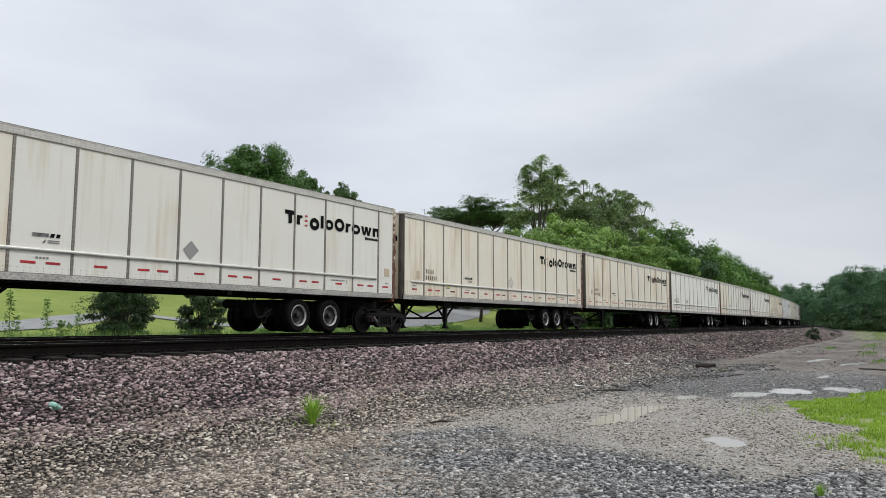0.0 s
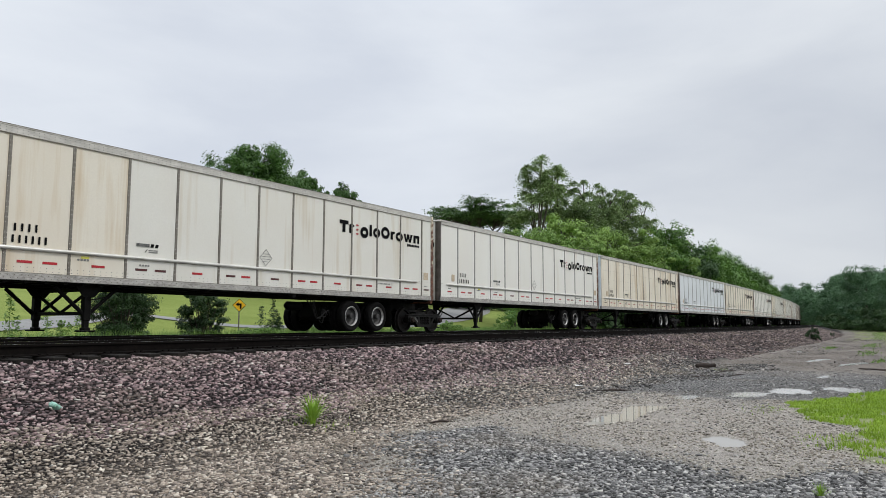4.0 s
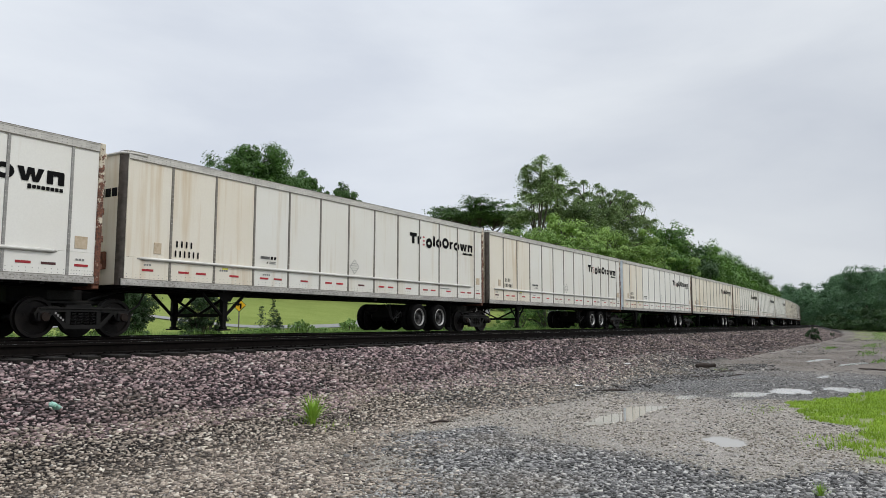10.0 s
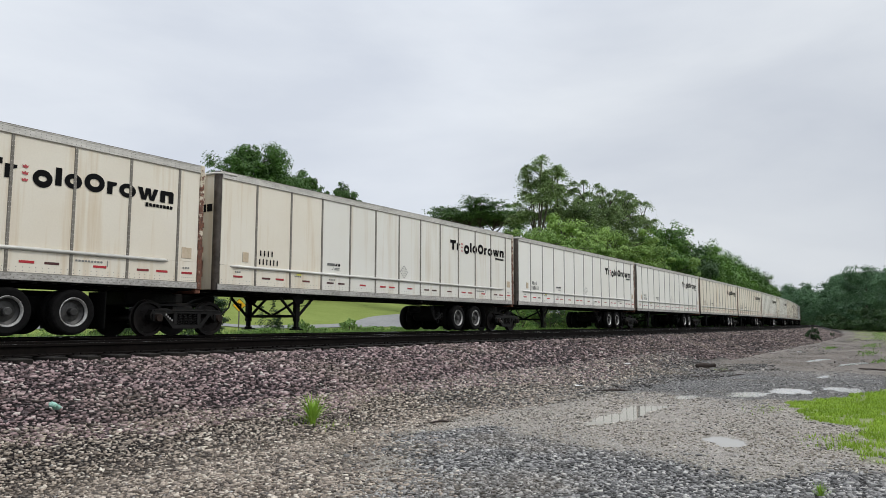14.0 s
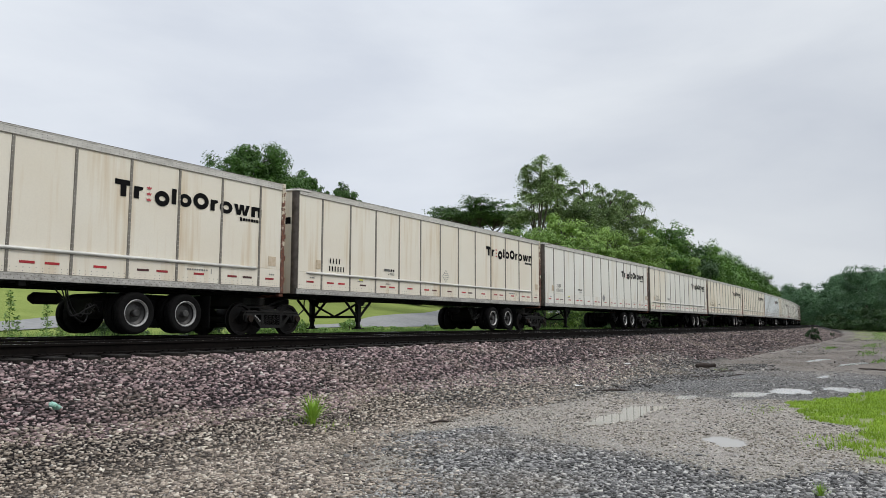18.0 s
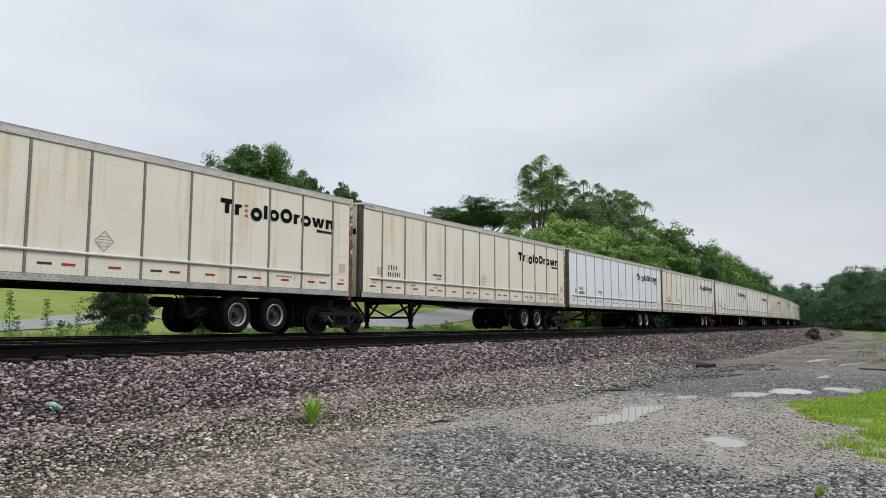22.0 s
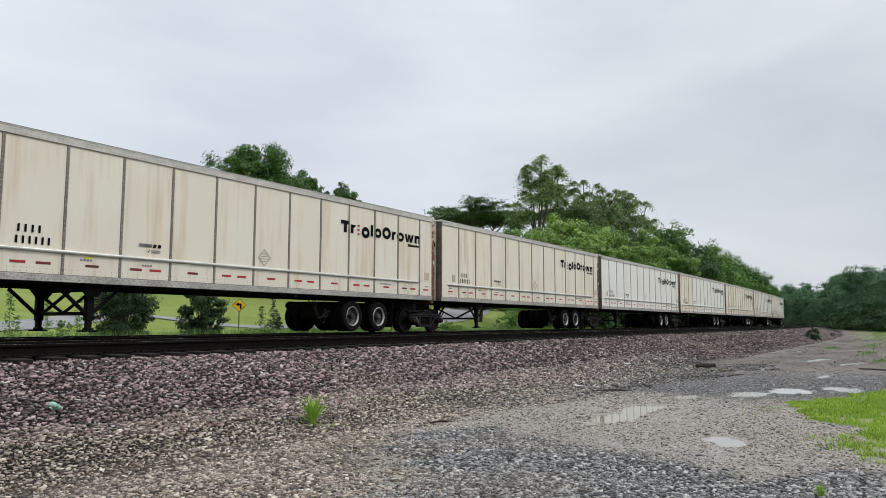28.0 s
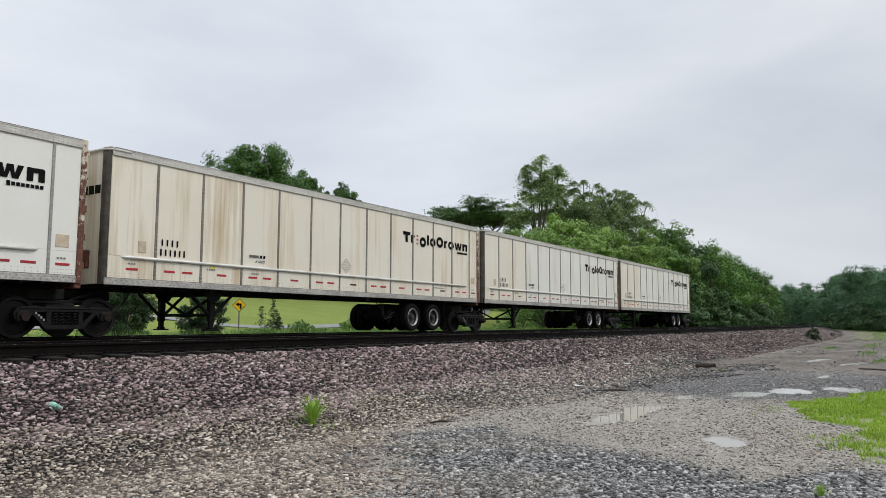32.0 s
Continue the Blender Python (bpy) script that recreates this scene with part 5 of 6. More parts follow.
# ---- trees ----
def leaf_cloud(centres, radii, per, size, seed, droop=0.0, squash=0.7):
    """Leaves as small blades laid on the shells of billows round clump centres: vertices and faces."""
    rng = np.random.default_rng(seed)
    sub = 6

    def units(n):
        d = rng.normal(size=(n, 3))
        return d / np.linalg.norm(d, axis=1, keepdims=True)

    c = np.repeat(np.array(centres, float), sub, 0)
    r = np.repeat(np.array(radii, float), sub)
    j = units(len(c))
    flat = np.array([1, 1, squash])
    c = c + j * flat * (r * rng.uniform(0.3, 0.72, len(r)))[:, None]
    r = r * rng.uniform(0.28, 0.58, len(r))
    k = max(1, per // sub)
    c, r, j = np.repeat(c, k, 0), np.repeat(r, k), np.repeat(j, k, 0)
    n = len(c)
    d = units(n)
    p = c + d * flat * (r * rng.random(n) ** 0.35)[:, None]
    p[:, 2] -= droop * rng.random(n)
    face = 0.8 * d + 0.5 * j + np.array([0, 0, 0.45]) + 0.38 * rng.normal(size=(n, 3))
    face /= np.linalg.norm(face, axis=1, keepdims=True)
    u = np.cross(face, rng.normal(size=(n, 3)))
    u[:, 2] -= droop
    u /= np.linalg.norm(u, axis=1, keepdims=True)
    w = np.cross(face, u)
    s = size * rng.uniform(0.6, 1.35, n)[:, None]
    v = np.stack([p - u * s * 0.5, p + w * s * 0.34, p + u * s * 0.5, p - w * s * 0.34], 1).reshape(-1, 3)
    f = np.arange(n * 4).reshape(-1, 4)
    return v, f


def mesh_from(name, v, f, mat):
    me = bpy.data.meshes.new(name)
    me.vertices.add(len(v))
    me.vertices.foreach_set("co", np.asarray(v, float).ravel())
    me.loops.add(f.size)
    me.loops.foreach_set("vertex_index", f.ravel().astype(np.int32))
    me.polygons.add(len(f))
    me.polygons.foreach_set("loop_start", np.arange(0, f.size, f.shape[1], dtype=np.int32))
    me.update(calc_edges=True)
    me.materials.append(mat)
    return me


def build_tree(name, h, spread, mat, seed, clumps=60, per=70, leaf=0.42, bare=0.25, clump_r=1.0, lean=0.0, droop=0.0, flat=0.7, top_heavy=0.5, rise=0.31):
    """A tree on its own base: a tapered trunk, limbs, and a crown of leaf clumps round the limbs' ends."""
    rnd = random.Random(seed)
    root = new(name)
    wood = Geo()
    tr = h * 0.017 + 0.06
    pts = [Vector((lean * h * t + 0.25 * math.sin(3 * t + seed) * t, 0.25 * math.sin(2.3 * t + seed * 2) * t, h * 0.9 * t)) for t in (0, 0.15, 0.35, 0.55, 0.75, 1.0)]
    wood.tube(pts, [tr * 1.35, tr, tr * 0.8, tr * 0.55, tr * 0.33, tr * 0.1], 8)
    part("trunk", wood, M_BARK, root, smooth=True)
    limbs = Geo()
    centres, radii = [], []
    nl = max(7, clumps // 5)
    for i in range(nl):
        t = bare + (0.96 - bare) * ((i + rnd.random()) / nl)
        k = min(4, int(t * 5))
        base = pts[k].lerp(pts[k + 1], min(1, max(0, (t * 0.9 - [0, 0.15, 0.35, 0.55, 0.75][k] * 0.9) / 0.2)))
        base = Vector((base.x, base.y, h * 0.9 * t))
        a = i * 2.4 + rnd.uniform(-0.5, 0.5)
        tt = (t - bare) / (1 - bare)
        prof = math.sin(math.pi * (0.12 + 0.83 * tt ** (0.5 + top_heavy))) ** 0.7
        reach = spread * prof * rnd.uniform(0.72, 1.12)
        tip = base + Vector((math.cos(a) * reach, math.sin(a) * reach, reach * rise * rnd.uniform(0.4, 1.6)))
        mid = base.lerp(tip, 0.5) + Vector((0, 0, 0.08 * reach))
        limbs.tube([base, mid, tip], [tr * 0.35 * (1.1 - t), tr * 0.22 * (1.1 - t), 0.02], 5)
        for q in range(5):
            f = 0.35 + 0.65 * (q + 1) / 5 + rnd.uniform(-0.08, 0.08)
            c = base.lerp(tip, f) + Vector((rnd.gauss(0, 0.16), rnd.gauss(0, 0.16), rnd.gauss(0, 0.10))) * spread * 0.8
            centres.append(tuple(c))
            radii.append(clump_r * rnd.uniform(0.55, 1.3))
            limbs.tube([base.lerp(tip, max(0.1, f - 0.25)), c], [0.03, 0.012], 4, False)
    centres.append((pts[-1].x, pts[-1].y, h * 0.93))
    radii.append(clump_r * 0.8)
    part("branchwork", limbs, M_BARK, root)
    v, f = leaf_cloud(centres, radii, per, leaf, seed, droop, flat)
    part("crown", mesh_from("crown", v, f, mat), None, root)
    return root


def spray_cloud(centres, radii, sprays, leaves, size, seed, droop=0.6, rise=(-0.15, 1.1)):
    """Feathery foliage: twigs that arch out of clump centres and hang, set with small leaves on both sides."""
    rng = np.random.default_rng(seed)
    c = np.repeat(np.array(centres, float), sprays * leaves, 0)
    r = np.repeat(np.array(radii, float), sprays * leaves)
    m = len(centres) * sprays
    az, el, ln = rng.uniform(0, 6.283, m), rng.uniform(*rise, m), rng.uniform(0.55, 1.15, m)
    az, el, ln = (np.repeat(q, leaves) for q in (az, el, ln))
    t = np.tile(np.linspace(0.18, 1.0, leaves), m) + rng.uniform(-0.03, 0.03, m * leaves)
    d = np.stack([np.cos(az) * np.cos(el), np.sin(az) * np.cos(el), np.sin(el)], 1)
    side = np.stack([-np.sin(az), np.cos(az), 0 * az], 1) * np.where(np.arange(len(t)) % 2, 1.0, -1.0)[:, None]
    p = c + d * (r * ln * t)[:, None]
    p[:, 2] -= droop * r * ln * t * t
    n = len(p)
    p += side * (size * 0.5) + rng.normal(0, size * 0.35, (n, 3))
    u = side + 0.5 * d + rng.normal(0, 0.35, (n, 3)) - np.array([0, 0, 0.5 * droop])
    u /= np.linalg.norm(u, axis=1, keepdims=True)
    w = np.cross(u, np.array([0, 0, 1.0]) + rng.normal(0, 0.45, (n, 3)))
    w /= np.linalg.norm(w, axis=1, keepdims=True)
    q = size * rng.uniform(0.6, 1.3, n)[:, None]
    v = np.stack([p - u * q * 0.5, p + w * q * 0.27, p + u * q * 0.5, p - w * q * 0.27], 1).reshape(-1, 3)
    return v, np.arange(n * 4).reshape(-1, 4)


def build_feathery(name, h, spread, mat, seed, limbs=7, crown=(0.62, 1.0), clump=1.0, sprays=16, leaves=20, leaf=0.15, droop=0.6, fork=0.42, per_limb=7, rise=(-0.15, 1.1)):
    """A tree of ascending forked limbs, bare below, each ending in feathery drooping clumps; crown: its lowest and highest part of h."""
    rnd = random.Random(seed)
    root = new(name)
    tr = h * 0.008 + 0.04
    base = [Vector((0.2 * math.sin(2.5 * t + seed), 0.2 * math.cos(2 * t + seed), h * fork * t)) - Vector((0.2 * math.sin(seed), 0.2 * math.cos(seed), 0)) for t in (0, 0.4, 0.75, 1.0)]
    part("trunk", Geo().tube(base, [tr * 1.3, tr, tr * 0.85, tr * 0.7], 8), M_BARK, root, smooth=True)
    wood, centres, radii = Geo(), [], []
    for i in range(limbs):
        a = 6.283 * i / limbs + rnd.uniform(-0.4, 0.4)
        f = 0.25 if i == 0 else rnd.uniform(0.5, 1.0)
        top = h * (crown[1] if i == 0 else rnd.uniform(crown[0] + 0.35 * (crown[1] - crown[0]), crown[1]) - 0.10 * f * (crown[1] - crown[0]))
        tip = Vector((math.cos(a) * spread * f, math.sin(a) * spread * f, top - 0.55 * clump))
        mid = base[-1].lerp(tip, 0.5) + Vector((-math.cos(a) * 0.1 * spread * f, -math.sin(a) * 0.1 * spread * f, 0.06 * h)) + Vector((rnd.gauss(0, 0.2), rnd.gauss(0, 0.2), 0))
        wood.tube([base[-1], base[-1].lerp(mid, 0.5), mid, mid.lerp(tip, 0.55), tip], [tr * 0.55, tr * 0.45, tr * 0.34, tr * 0.2, 0.025], 6)
        for k in range(per_limb):
            g = 0.3 + 0.7 * (k + 1) / per_limb
            p = mid.lerp(tip, g) if k else mid.lerp(tip, 0.75)
            o = Vector((rnd.gauss(0, 0.28), rnd.gauss(0, 0.28), rnd.gauss(0, 0.30) - 0.18)) * spread * (0.2 if k == per_limb - 1 else 1.0)
            q = p + o
            q.z = max(h * crown[0], min(h * crown[1] - 0.5 * clump, q.z))
            centres.append(tuple(q))
            radii.append(clump * rnd.uniform(0.7, 1.25))
            wood.tube([p.lerp(mid, 0.35), p.lerp(q, 0.5), q], [0.05, 0.03, 0.012], 4, False)
    part("branchwork", wood, M_BARK, root)
    v, f = spray_cloud(centres, radii, sprays, leaves, leaf, seed, droop, rise)
    part("crown", mesh_from("crown", v, f, mat), None, root)
    return root


def build_shrub(name, h, r, mat, seed, clumps=16, per=60, leaf=0.16, clump=0.32):
    rnd = random.Random(seed)
    root = new(name)
    g = Geo()
    cs, rs = [], []
    for i in range(clumps):
        a, q = rnd.uniform(0, 6.28), math.sqrt(rnd.random())
        z = h * rnd.uniform(0.15, 0.9)
        w = r * q * math.sin(math.pi * min(0.95, 0.25 + 0.6 * z / h)) ** 0.6
        c = (w * math.cos(a), w * math.sin(a), z)
        cs.append(c)
        rs.append(r * clump * rnd.uniform(0.7, 1.3))
        g.tube([(0.06 * math.cos(a), 0.06 * math.sin(a), 0), (c[0] * 0.6, c[1] * 0.6, z * 0.6), c], [0.025, 0.016, 0.006], 5, False)
    part("stemwork", g, M_BARK, root)
    v, f = leaf_cloud(cs, rs, per, leaf, seed)
    v[:, 2] = np.maximum(v[:, 2], 0.02)
    part("foliage", mesh_from("foliage", v, f, mat), None, root)
    return root


def on_ground(x, y, turn=0.0, size=1.0, tall=1.0, sink=0.05):
    return Matrix.Translation((x, y, ground_z(x, y) - sink)) @ Matrix.Rotation(turn, 4, "Z") @ Matrix.Diagonal((size, size, size * tall, 1))


def top_at(x, y, z_top, natural, turn=0.0, sink=0.1, wide=1.0):
    """Pose for a tree of that natural height whose top reaches z_top."""
    g = ground_z(x, y) - sink
    k = (z_top - g) / natural
    return Matrix.Translation((x, y, g)) @ Matrix.Rotation(turn, 4, "Z") @ Matrix.Diagonal((k * wide, k * wide, k, 1))


def woods():
    rnd = random.Random(11)
    big = [tagged(build_tree("tree", 12, 4.6, M_LEAF, 21, 75, 300, 0.25, 0.08, 1.8), "green leafy tree in a dense row behind the track", "tree", "trees behind the track"),
           tagged(build_tree("tree", 12, 4.2, M_LEAF_DARK, 22, 75, 300, 0.24, 0.08, 1.75), "dark green leafy tree in a dense row behind the track", "tree", "trees behind the track"),
           tagged(build_tree("tree", 12, 5.0, M_LEAF_BRIGHT, 23, 75, 300, 0.24, 0.08, 1.7), "fresh green leafy tree in a dense row behind the track", "tree", "trees behind the track")]
    big += [tagged(build_tree("tree", 12, 4.8, M_LEAF_HAZED, 24 + k, 60, 330, 0.27, 0.05, 2.1), "leafy tree at the edge of the woods beyond the lot", "tree", "woods beyond the lot") for k in range(2)]
    used = [False] * 5

    def put(k, m, group="", label=""):
        if not used[k]:
            big[k].matrix_basis = m
            used[k] = True
            t = big[k]
        else:
            t = copy_thing(big[k], m)
        return tagged(t, label, group=group)

    # the row behind the track, from the locusts into the bend
    for i in range(44):
        s = 88 + 6.0 * i + rnd.uniform(-1.5, 1.5)
        d = 8.5 + (i % 2) * 5.0 + rnd.uniform(-1.0, 2.0)
        x, y, a = line_at(s, d)
        top = (12.0 - 0.4 * smooth_step(96, 110, s) + 1.0 * smooth_step(170, 300, s)) * rnd.uniform(0.88, 1.06) + (0.5 if i % 2 else -0.5)
        put((0, 1, 0, 2)[i % 4] if rnd.random() < 0.8 else 1, top_at(x, y, top, 12.0, rnd.uniform(0, 6.28)), "trees behind the track")
    # woods on the near side of the bend, climbing a rise
    for i in range(150):
        s = 150 + 340 * rnd.random()
        d = -13 - 90 * rnd.random() ** 1.5 - (max(0, 210 - s)) * 0.12
        x, y, a = line_at(s, d)
        put(3 + i % 2, on_ground(x, y, rnd.uniform(0, 6.28), rnd.uniform(0.88, 1.26), 1.0, 0.3), "woods beyond the lot", "leafy tree at the edge of the woods beyond the lot")
    # trees that close the view in the bend
    for i in range(16):
        x, y, a = line_at(430 + 8 * i, rnd.uniform(-30, -9))
        put(3 + i % 2, on_ground(x, y, rnd.uniform(0, 6.28), rnd.uniform(1.35, 1.7), 1.0, 0.3), "woods beyond the lot", "leafy tree at the edge of the woods beyond the lot")
    for i in range(24):
        x, y, a = line_at(360 + 8 * i, rnd.uniform(9, 30))
        put(i % 2, on_ground(x, y, rnd.uniform(0, 6.28), rnd.uniform(1.0, 1.4), 1.0, 0.3), "trees behind the track")
    # undergrowth at the foot of both
    under = tagged(build_shrub("undergrowth_shrub", 3.2, 2.2, M_LEAF_DARK, 301, 50, 240, 0.17), "dense dark undergrowth at the foot of the trees", "shrub", "undergrowth")
    for k, (x, y, q) in enumerate(((92, 57, 1.5), (99, 59, 1.7), (106, 60, 1.4), (113, 60, 1.8), (121, 62, 1.7), (130, 62, 1.9), (84, 58, 1.1))):
        copy_thing(under, on_ground(x, y, k, q))
    m0 = None
    for i in range(78):
        if i < 46:
            x, y, a = line_at(62 + 5.6 * i + rnd.uniform(-1.5, 1.5), 5.6 + rnd.uniform(0, 2.0))
        else:
            x, y, a = line_at(150 + 9 * (i - 46) + rnd.uniform(-3, 3), -11.5 - max(0, 200 - (150 + 9 * (i - 46))) * 0.12 - rnd.uniform(0, 3))
        m = on_ground(x, y, rnd.uniform(0, 6.28), rnd.uniform(0.8, 1.35), 1.0, 0.1)
        if m0 is None:
            under.matrix_basis = m0 = m
        else:
            copy_thing(under, m)


def feature_trees():
    # feathery locusts, thin and tall, with sky showing through
    spots = [(60.0, 28.0, 16.2, 1.9, 6, (0.56, 1.0)), (65.8, 28.5, 16.6, 2.9, 11, (0.52, 1.0)), (74.0, 28.5, 16.4, 2.9, 11, (0.62, 1.0)), (81.6, 29.0, 16.7, 3.2, 12, (0.58, 1.0)), (89.8, 29.5, 16.6, 3.2, 12, (0.54, 1.0))]
    for i, (x, y, z, sp, n, crown) in enumerate(spots):
        t = build_feathery("locust_tree", 16, sp, M_LEAF_LOCUST, 40 + i, n, crown, 1.3, 38, 14, 0.175, 0.95, 0.45 if i == 0 else 0.34, 6, (0.1, 1.5))
        t.matrix_basis = top_at(x, y, z, 16.0, 0.8 * i)
        tagged(t, "tall locust tree with feathery drooping sprays and gaps", "tree", "locusts behind the track")
    low = tagged(build_tree("tree", 9, 4.4, M_LEAF_BRIGHT, 61, 100, 320, 0.17, 0.05, 0.95), "fresh green low spreading tree before the locusts", "tree", "low trees before the locusts")
    low.matrix_basis = top_at(53, 24.5, 8.2, 9.0, 0.4, wide=0.95)
    for x, y, z, a in ((61, 25.0, 9.9, 2.0), (69.5, 25.0, 9.8, 4.1), (78, 25.5, 9.6, 5.0), (86, 25.5, 10.4, 1.0)):
        copy_thing(low, top_at(x, y, z, 9.0, a))
    flat = tagged(build_feathery("flat_tree", 12, 4.3, M_LEAF_FLAT, 71, 13, (0.85, 1.0), 1.3, 26, 18, 0.20, 0.15, 0.45, 8, (-0.15, 0.5)), "dark flat-topped tree with layered branches on the slope", "tree")
    flat.matrix_basis = top_at(73.6, 42, 14.6, 12.0, 1.0)
    side = tagged(build_feathery("tree", 11, 1.7, M_LEAF_FLAT, 73, 6, (0.45, 1.0), 1.0, 16, 18, 0.18, 0.4, 0.4, 8), "dark slim tree between the flat-topped tree and locusts", "tree")
    side.matrix_basis = top_at(82.2, 41, 15.0, 11.0, 1.0)
    # trees on the hill
    makes = [build_tree("hill_tree", 16, 5.6, M_LEAF_HILL, 80, 210, 420, 0.22, 0.15, 1.6, flat=0.85), build_tree("hill_tree", 16, 3.2, M_LEAF_HILL, 82, 110, 400, 0.21, 0.15, 1.15, flat=0.85)]
    for i, (k, x, y, z, wide) in enumerate(((0, 54.3, 60, 19.4, 0.9), (1, 62.6, 60, 18.5, 0.9), (1, 70.0, 60, 18.2, 0.8), (1, 51.2, 60, 16.7, 0.8), (1, 57.4, 59.5, 18.6, 1.15), (1, 59.6, 58, 17.2, 1.0), (1, 66.6, 61, 17.2, 0.9), (1, 74.0, 61, 16.6, 0.6))):
        t = makes[k] if i < 2 else copy_thing(makes[k], Matrix.Identity(4))
        t.matrix_basis = top_at(x, y, z, 15.4, i, wide=wide)
        tagged(t, "broad green tree on the grassy hill behind the train", "tree", "trees on the hill")


def build_stalky(name, h, r, mat, seed, stalks=3):
    """Tall verge weeds: upright stalks with whorls of drooping leaves that shorten towards the tip."""
    rnd = random.Random(seed)
    root = new(name)
    g, cs, rs = Geo(), [], []
    for i in range(stalks):
        bx, by, top = rnd.gauss(0, 0.6 * r), rnd.gauss(0, 0.6 * r), h * (1.0 if i == 0 else rnd.uniform(0.45, 0.85))
        lx, ly = rnd.gauss(0, 0.06), rnd.gauss(0, 0.06)
        g.tube([(bx, by, 0), (bx + lx * 0.5, by + ly * 0.5, top * 0.6), (bx + lx, by + ly, top)], [0.012, 0.009, 0.003], 5)
        n = int(top / 0.13)
        for k in range(n):
            t = (k + 1) / n
            cs.append((bx + lx * t, by + ly * t, top * (0.1 + 0.9 * t)))
            rs.append(r * (1.15 - 0.95 * t) * rnd.uniform(0.7, 1.2))
    part("stemwork", g, mat, root)
    v, f = spray_cloud(cs, rs, 7, 6, 0.085, seed, 0.55, (0.0, 0.7))
    part("foliage", mesh_from("foliage", v, f, mat), None, root)
    return root


def shrubs():
    rows = [(16.3, 24.5, 2.75, 1.15, M_LEAF_BUSH, 90), (16.9, 25.2, 2.2, 0.9, M_LEAF_BUSH, 50), (19.95, 24.5, 2.35, 0.92, M_LEAF_BUSH, 80), (23.7, 24.5, 1.7, 0.45, M_LEAF_BUSH, 24), (24.1, 24.6, 2.1, 0.25, M_LEAF_BUSH, 20),
            (47.5, 24, 2.7, 1.5, M_LEAF, 26), (44.2, 23, 1.9, 1.0, M_LEAF, 22), (51.5, 23.5, 2.8, 1.6, M_LEAF_DARK, 26), (56, 23.0, 2.8, 1.7, M_LEAF_DARK, 26),
            (10.2, 23.3, 1.7, 0.30, M_WEED, 3), (11.9, 23.2, 1.9, 0.30, M_WEED, 2), (11.2, 23.6, 1.2, 0.3, M_WEED, 4), (13.3, 23.4, 1.75, 0.25, M_WEED, 2), (13.9, 23.6, 1.3, 0.25, M_WEED, 3), (10.8, 23.8, 1.4, 0.3, M_WEED, 3)]
    for i, (x, y, h, r, mat, n) in enumerate(rows):
        if mat is M_WEED or r < 0.5:
            b = build_stalky("weed", h, r * 1.3, mat, 100 + i, min(n, 5))
            b.matrix_basis = on_ground(x, y, i)
            tagged(b, "tall leafy green weed on the far verge", "weed", "tall weeds on the far verge")
            continue
        b = build_shrub("shrub", h, r, mat, 100 + i, n, 340, 0.06, 0.36)
        b.matrix_basis = on_ground(x, y, i)
        tagged(b, "leafy shrub beside the lane behind the track", "shrub", "shrubs behind the track")
    # weeds along the far foot of the bank
    rnd = random.Random(8)
    w = [build_shrub("weed_clump", 0.85, 0.55, M_WEED, 130 + k, 40, 66, 0.065, 0.3) for k in range(3)]
    for i in range(70):
        x, y = 9 + 0.62 * i + rnd.uniform(-0.4, 0.4), 22.6 + rnd.uniform(-0.7, 1.2)
        m = on_ground(x, y, rnd.uniform(0, 6), rnd.uniform(0.55, 1.0) * (1.35 if 21 < x < 44 else 1.0), rnd.uniform(0.8, 1.3))
        if i < 3:
            w[i].matrix_basis = m
            t = w[i]
        else:
            t = copy_thing(w[i % 3], m)
        tagged(t, "pale green roadside weeds on the far verge", "weed", "weeds on the far verge")


def blades(name, label, spots, height, seed, mat, width=0.006):
    """Grass as single bent blades in one mesh; spots are (x, y) roots."""
    rng = np.random.default_rng(seed)
    vs, fs = [], []
    for x, y in spots:
        z = ground_z(x, y) - 0.01
        a, h = rng.uniform(0, 6.283), height * rng.uniform(0.5, 1.3)
        c, s = math.cos(a), math.sin(a)
        b = rng.uniform(0.1, 0.6) * h
        o = len(vs)
        w = width * rng.uniform(0.7, 1.4)
        vs += [(x - s * w, y + c * w, z), (x + s * w, y - c * w, z), (x + c * b * 0.35 - s * w * 0.8, y + s * b * 0.35 + c * w * 0.8, z + h * 0.6), (x + c * b * 0.35 + s * w * 0.8, y + s * b * 0.35 - c * w * 0.8, z + h * 0.6), (x + c * b, y + s * b, z + h)]
        fs += [(o, o + 1, o + 3, o + 2), (o + 2, o + 3, o + 4)]
    me = bpy.data.meshes.new(name)
    me.from_pydata(vs, [], fs)
    me.materials.append(mat)
    return tagged(new(name, me), label, "grass", kind="stuff")


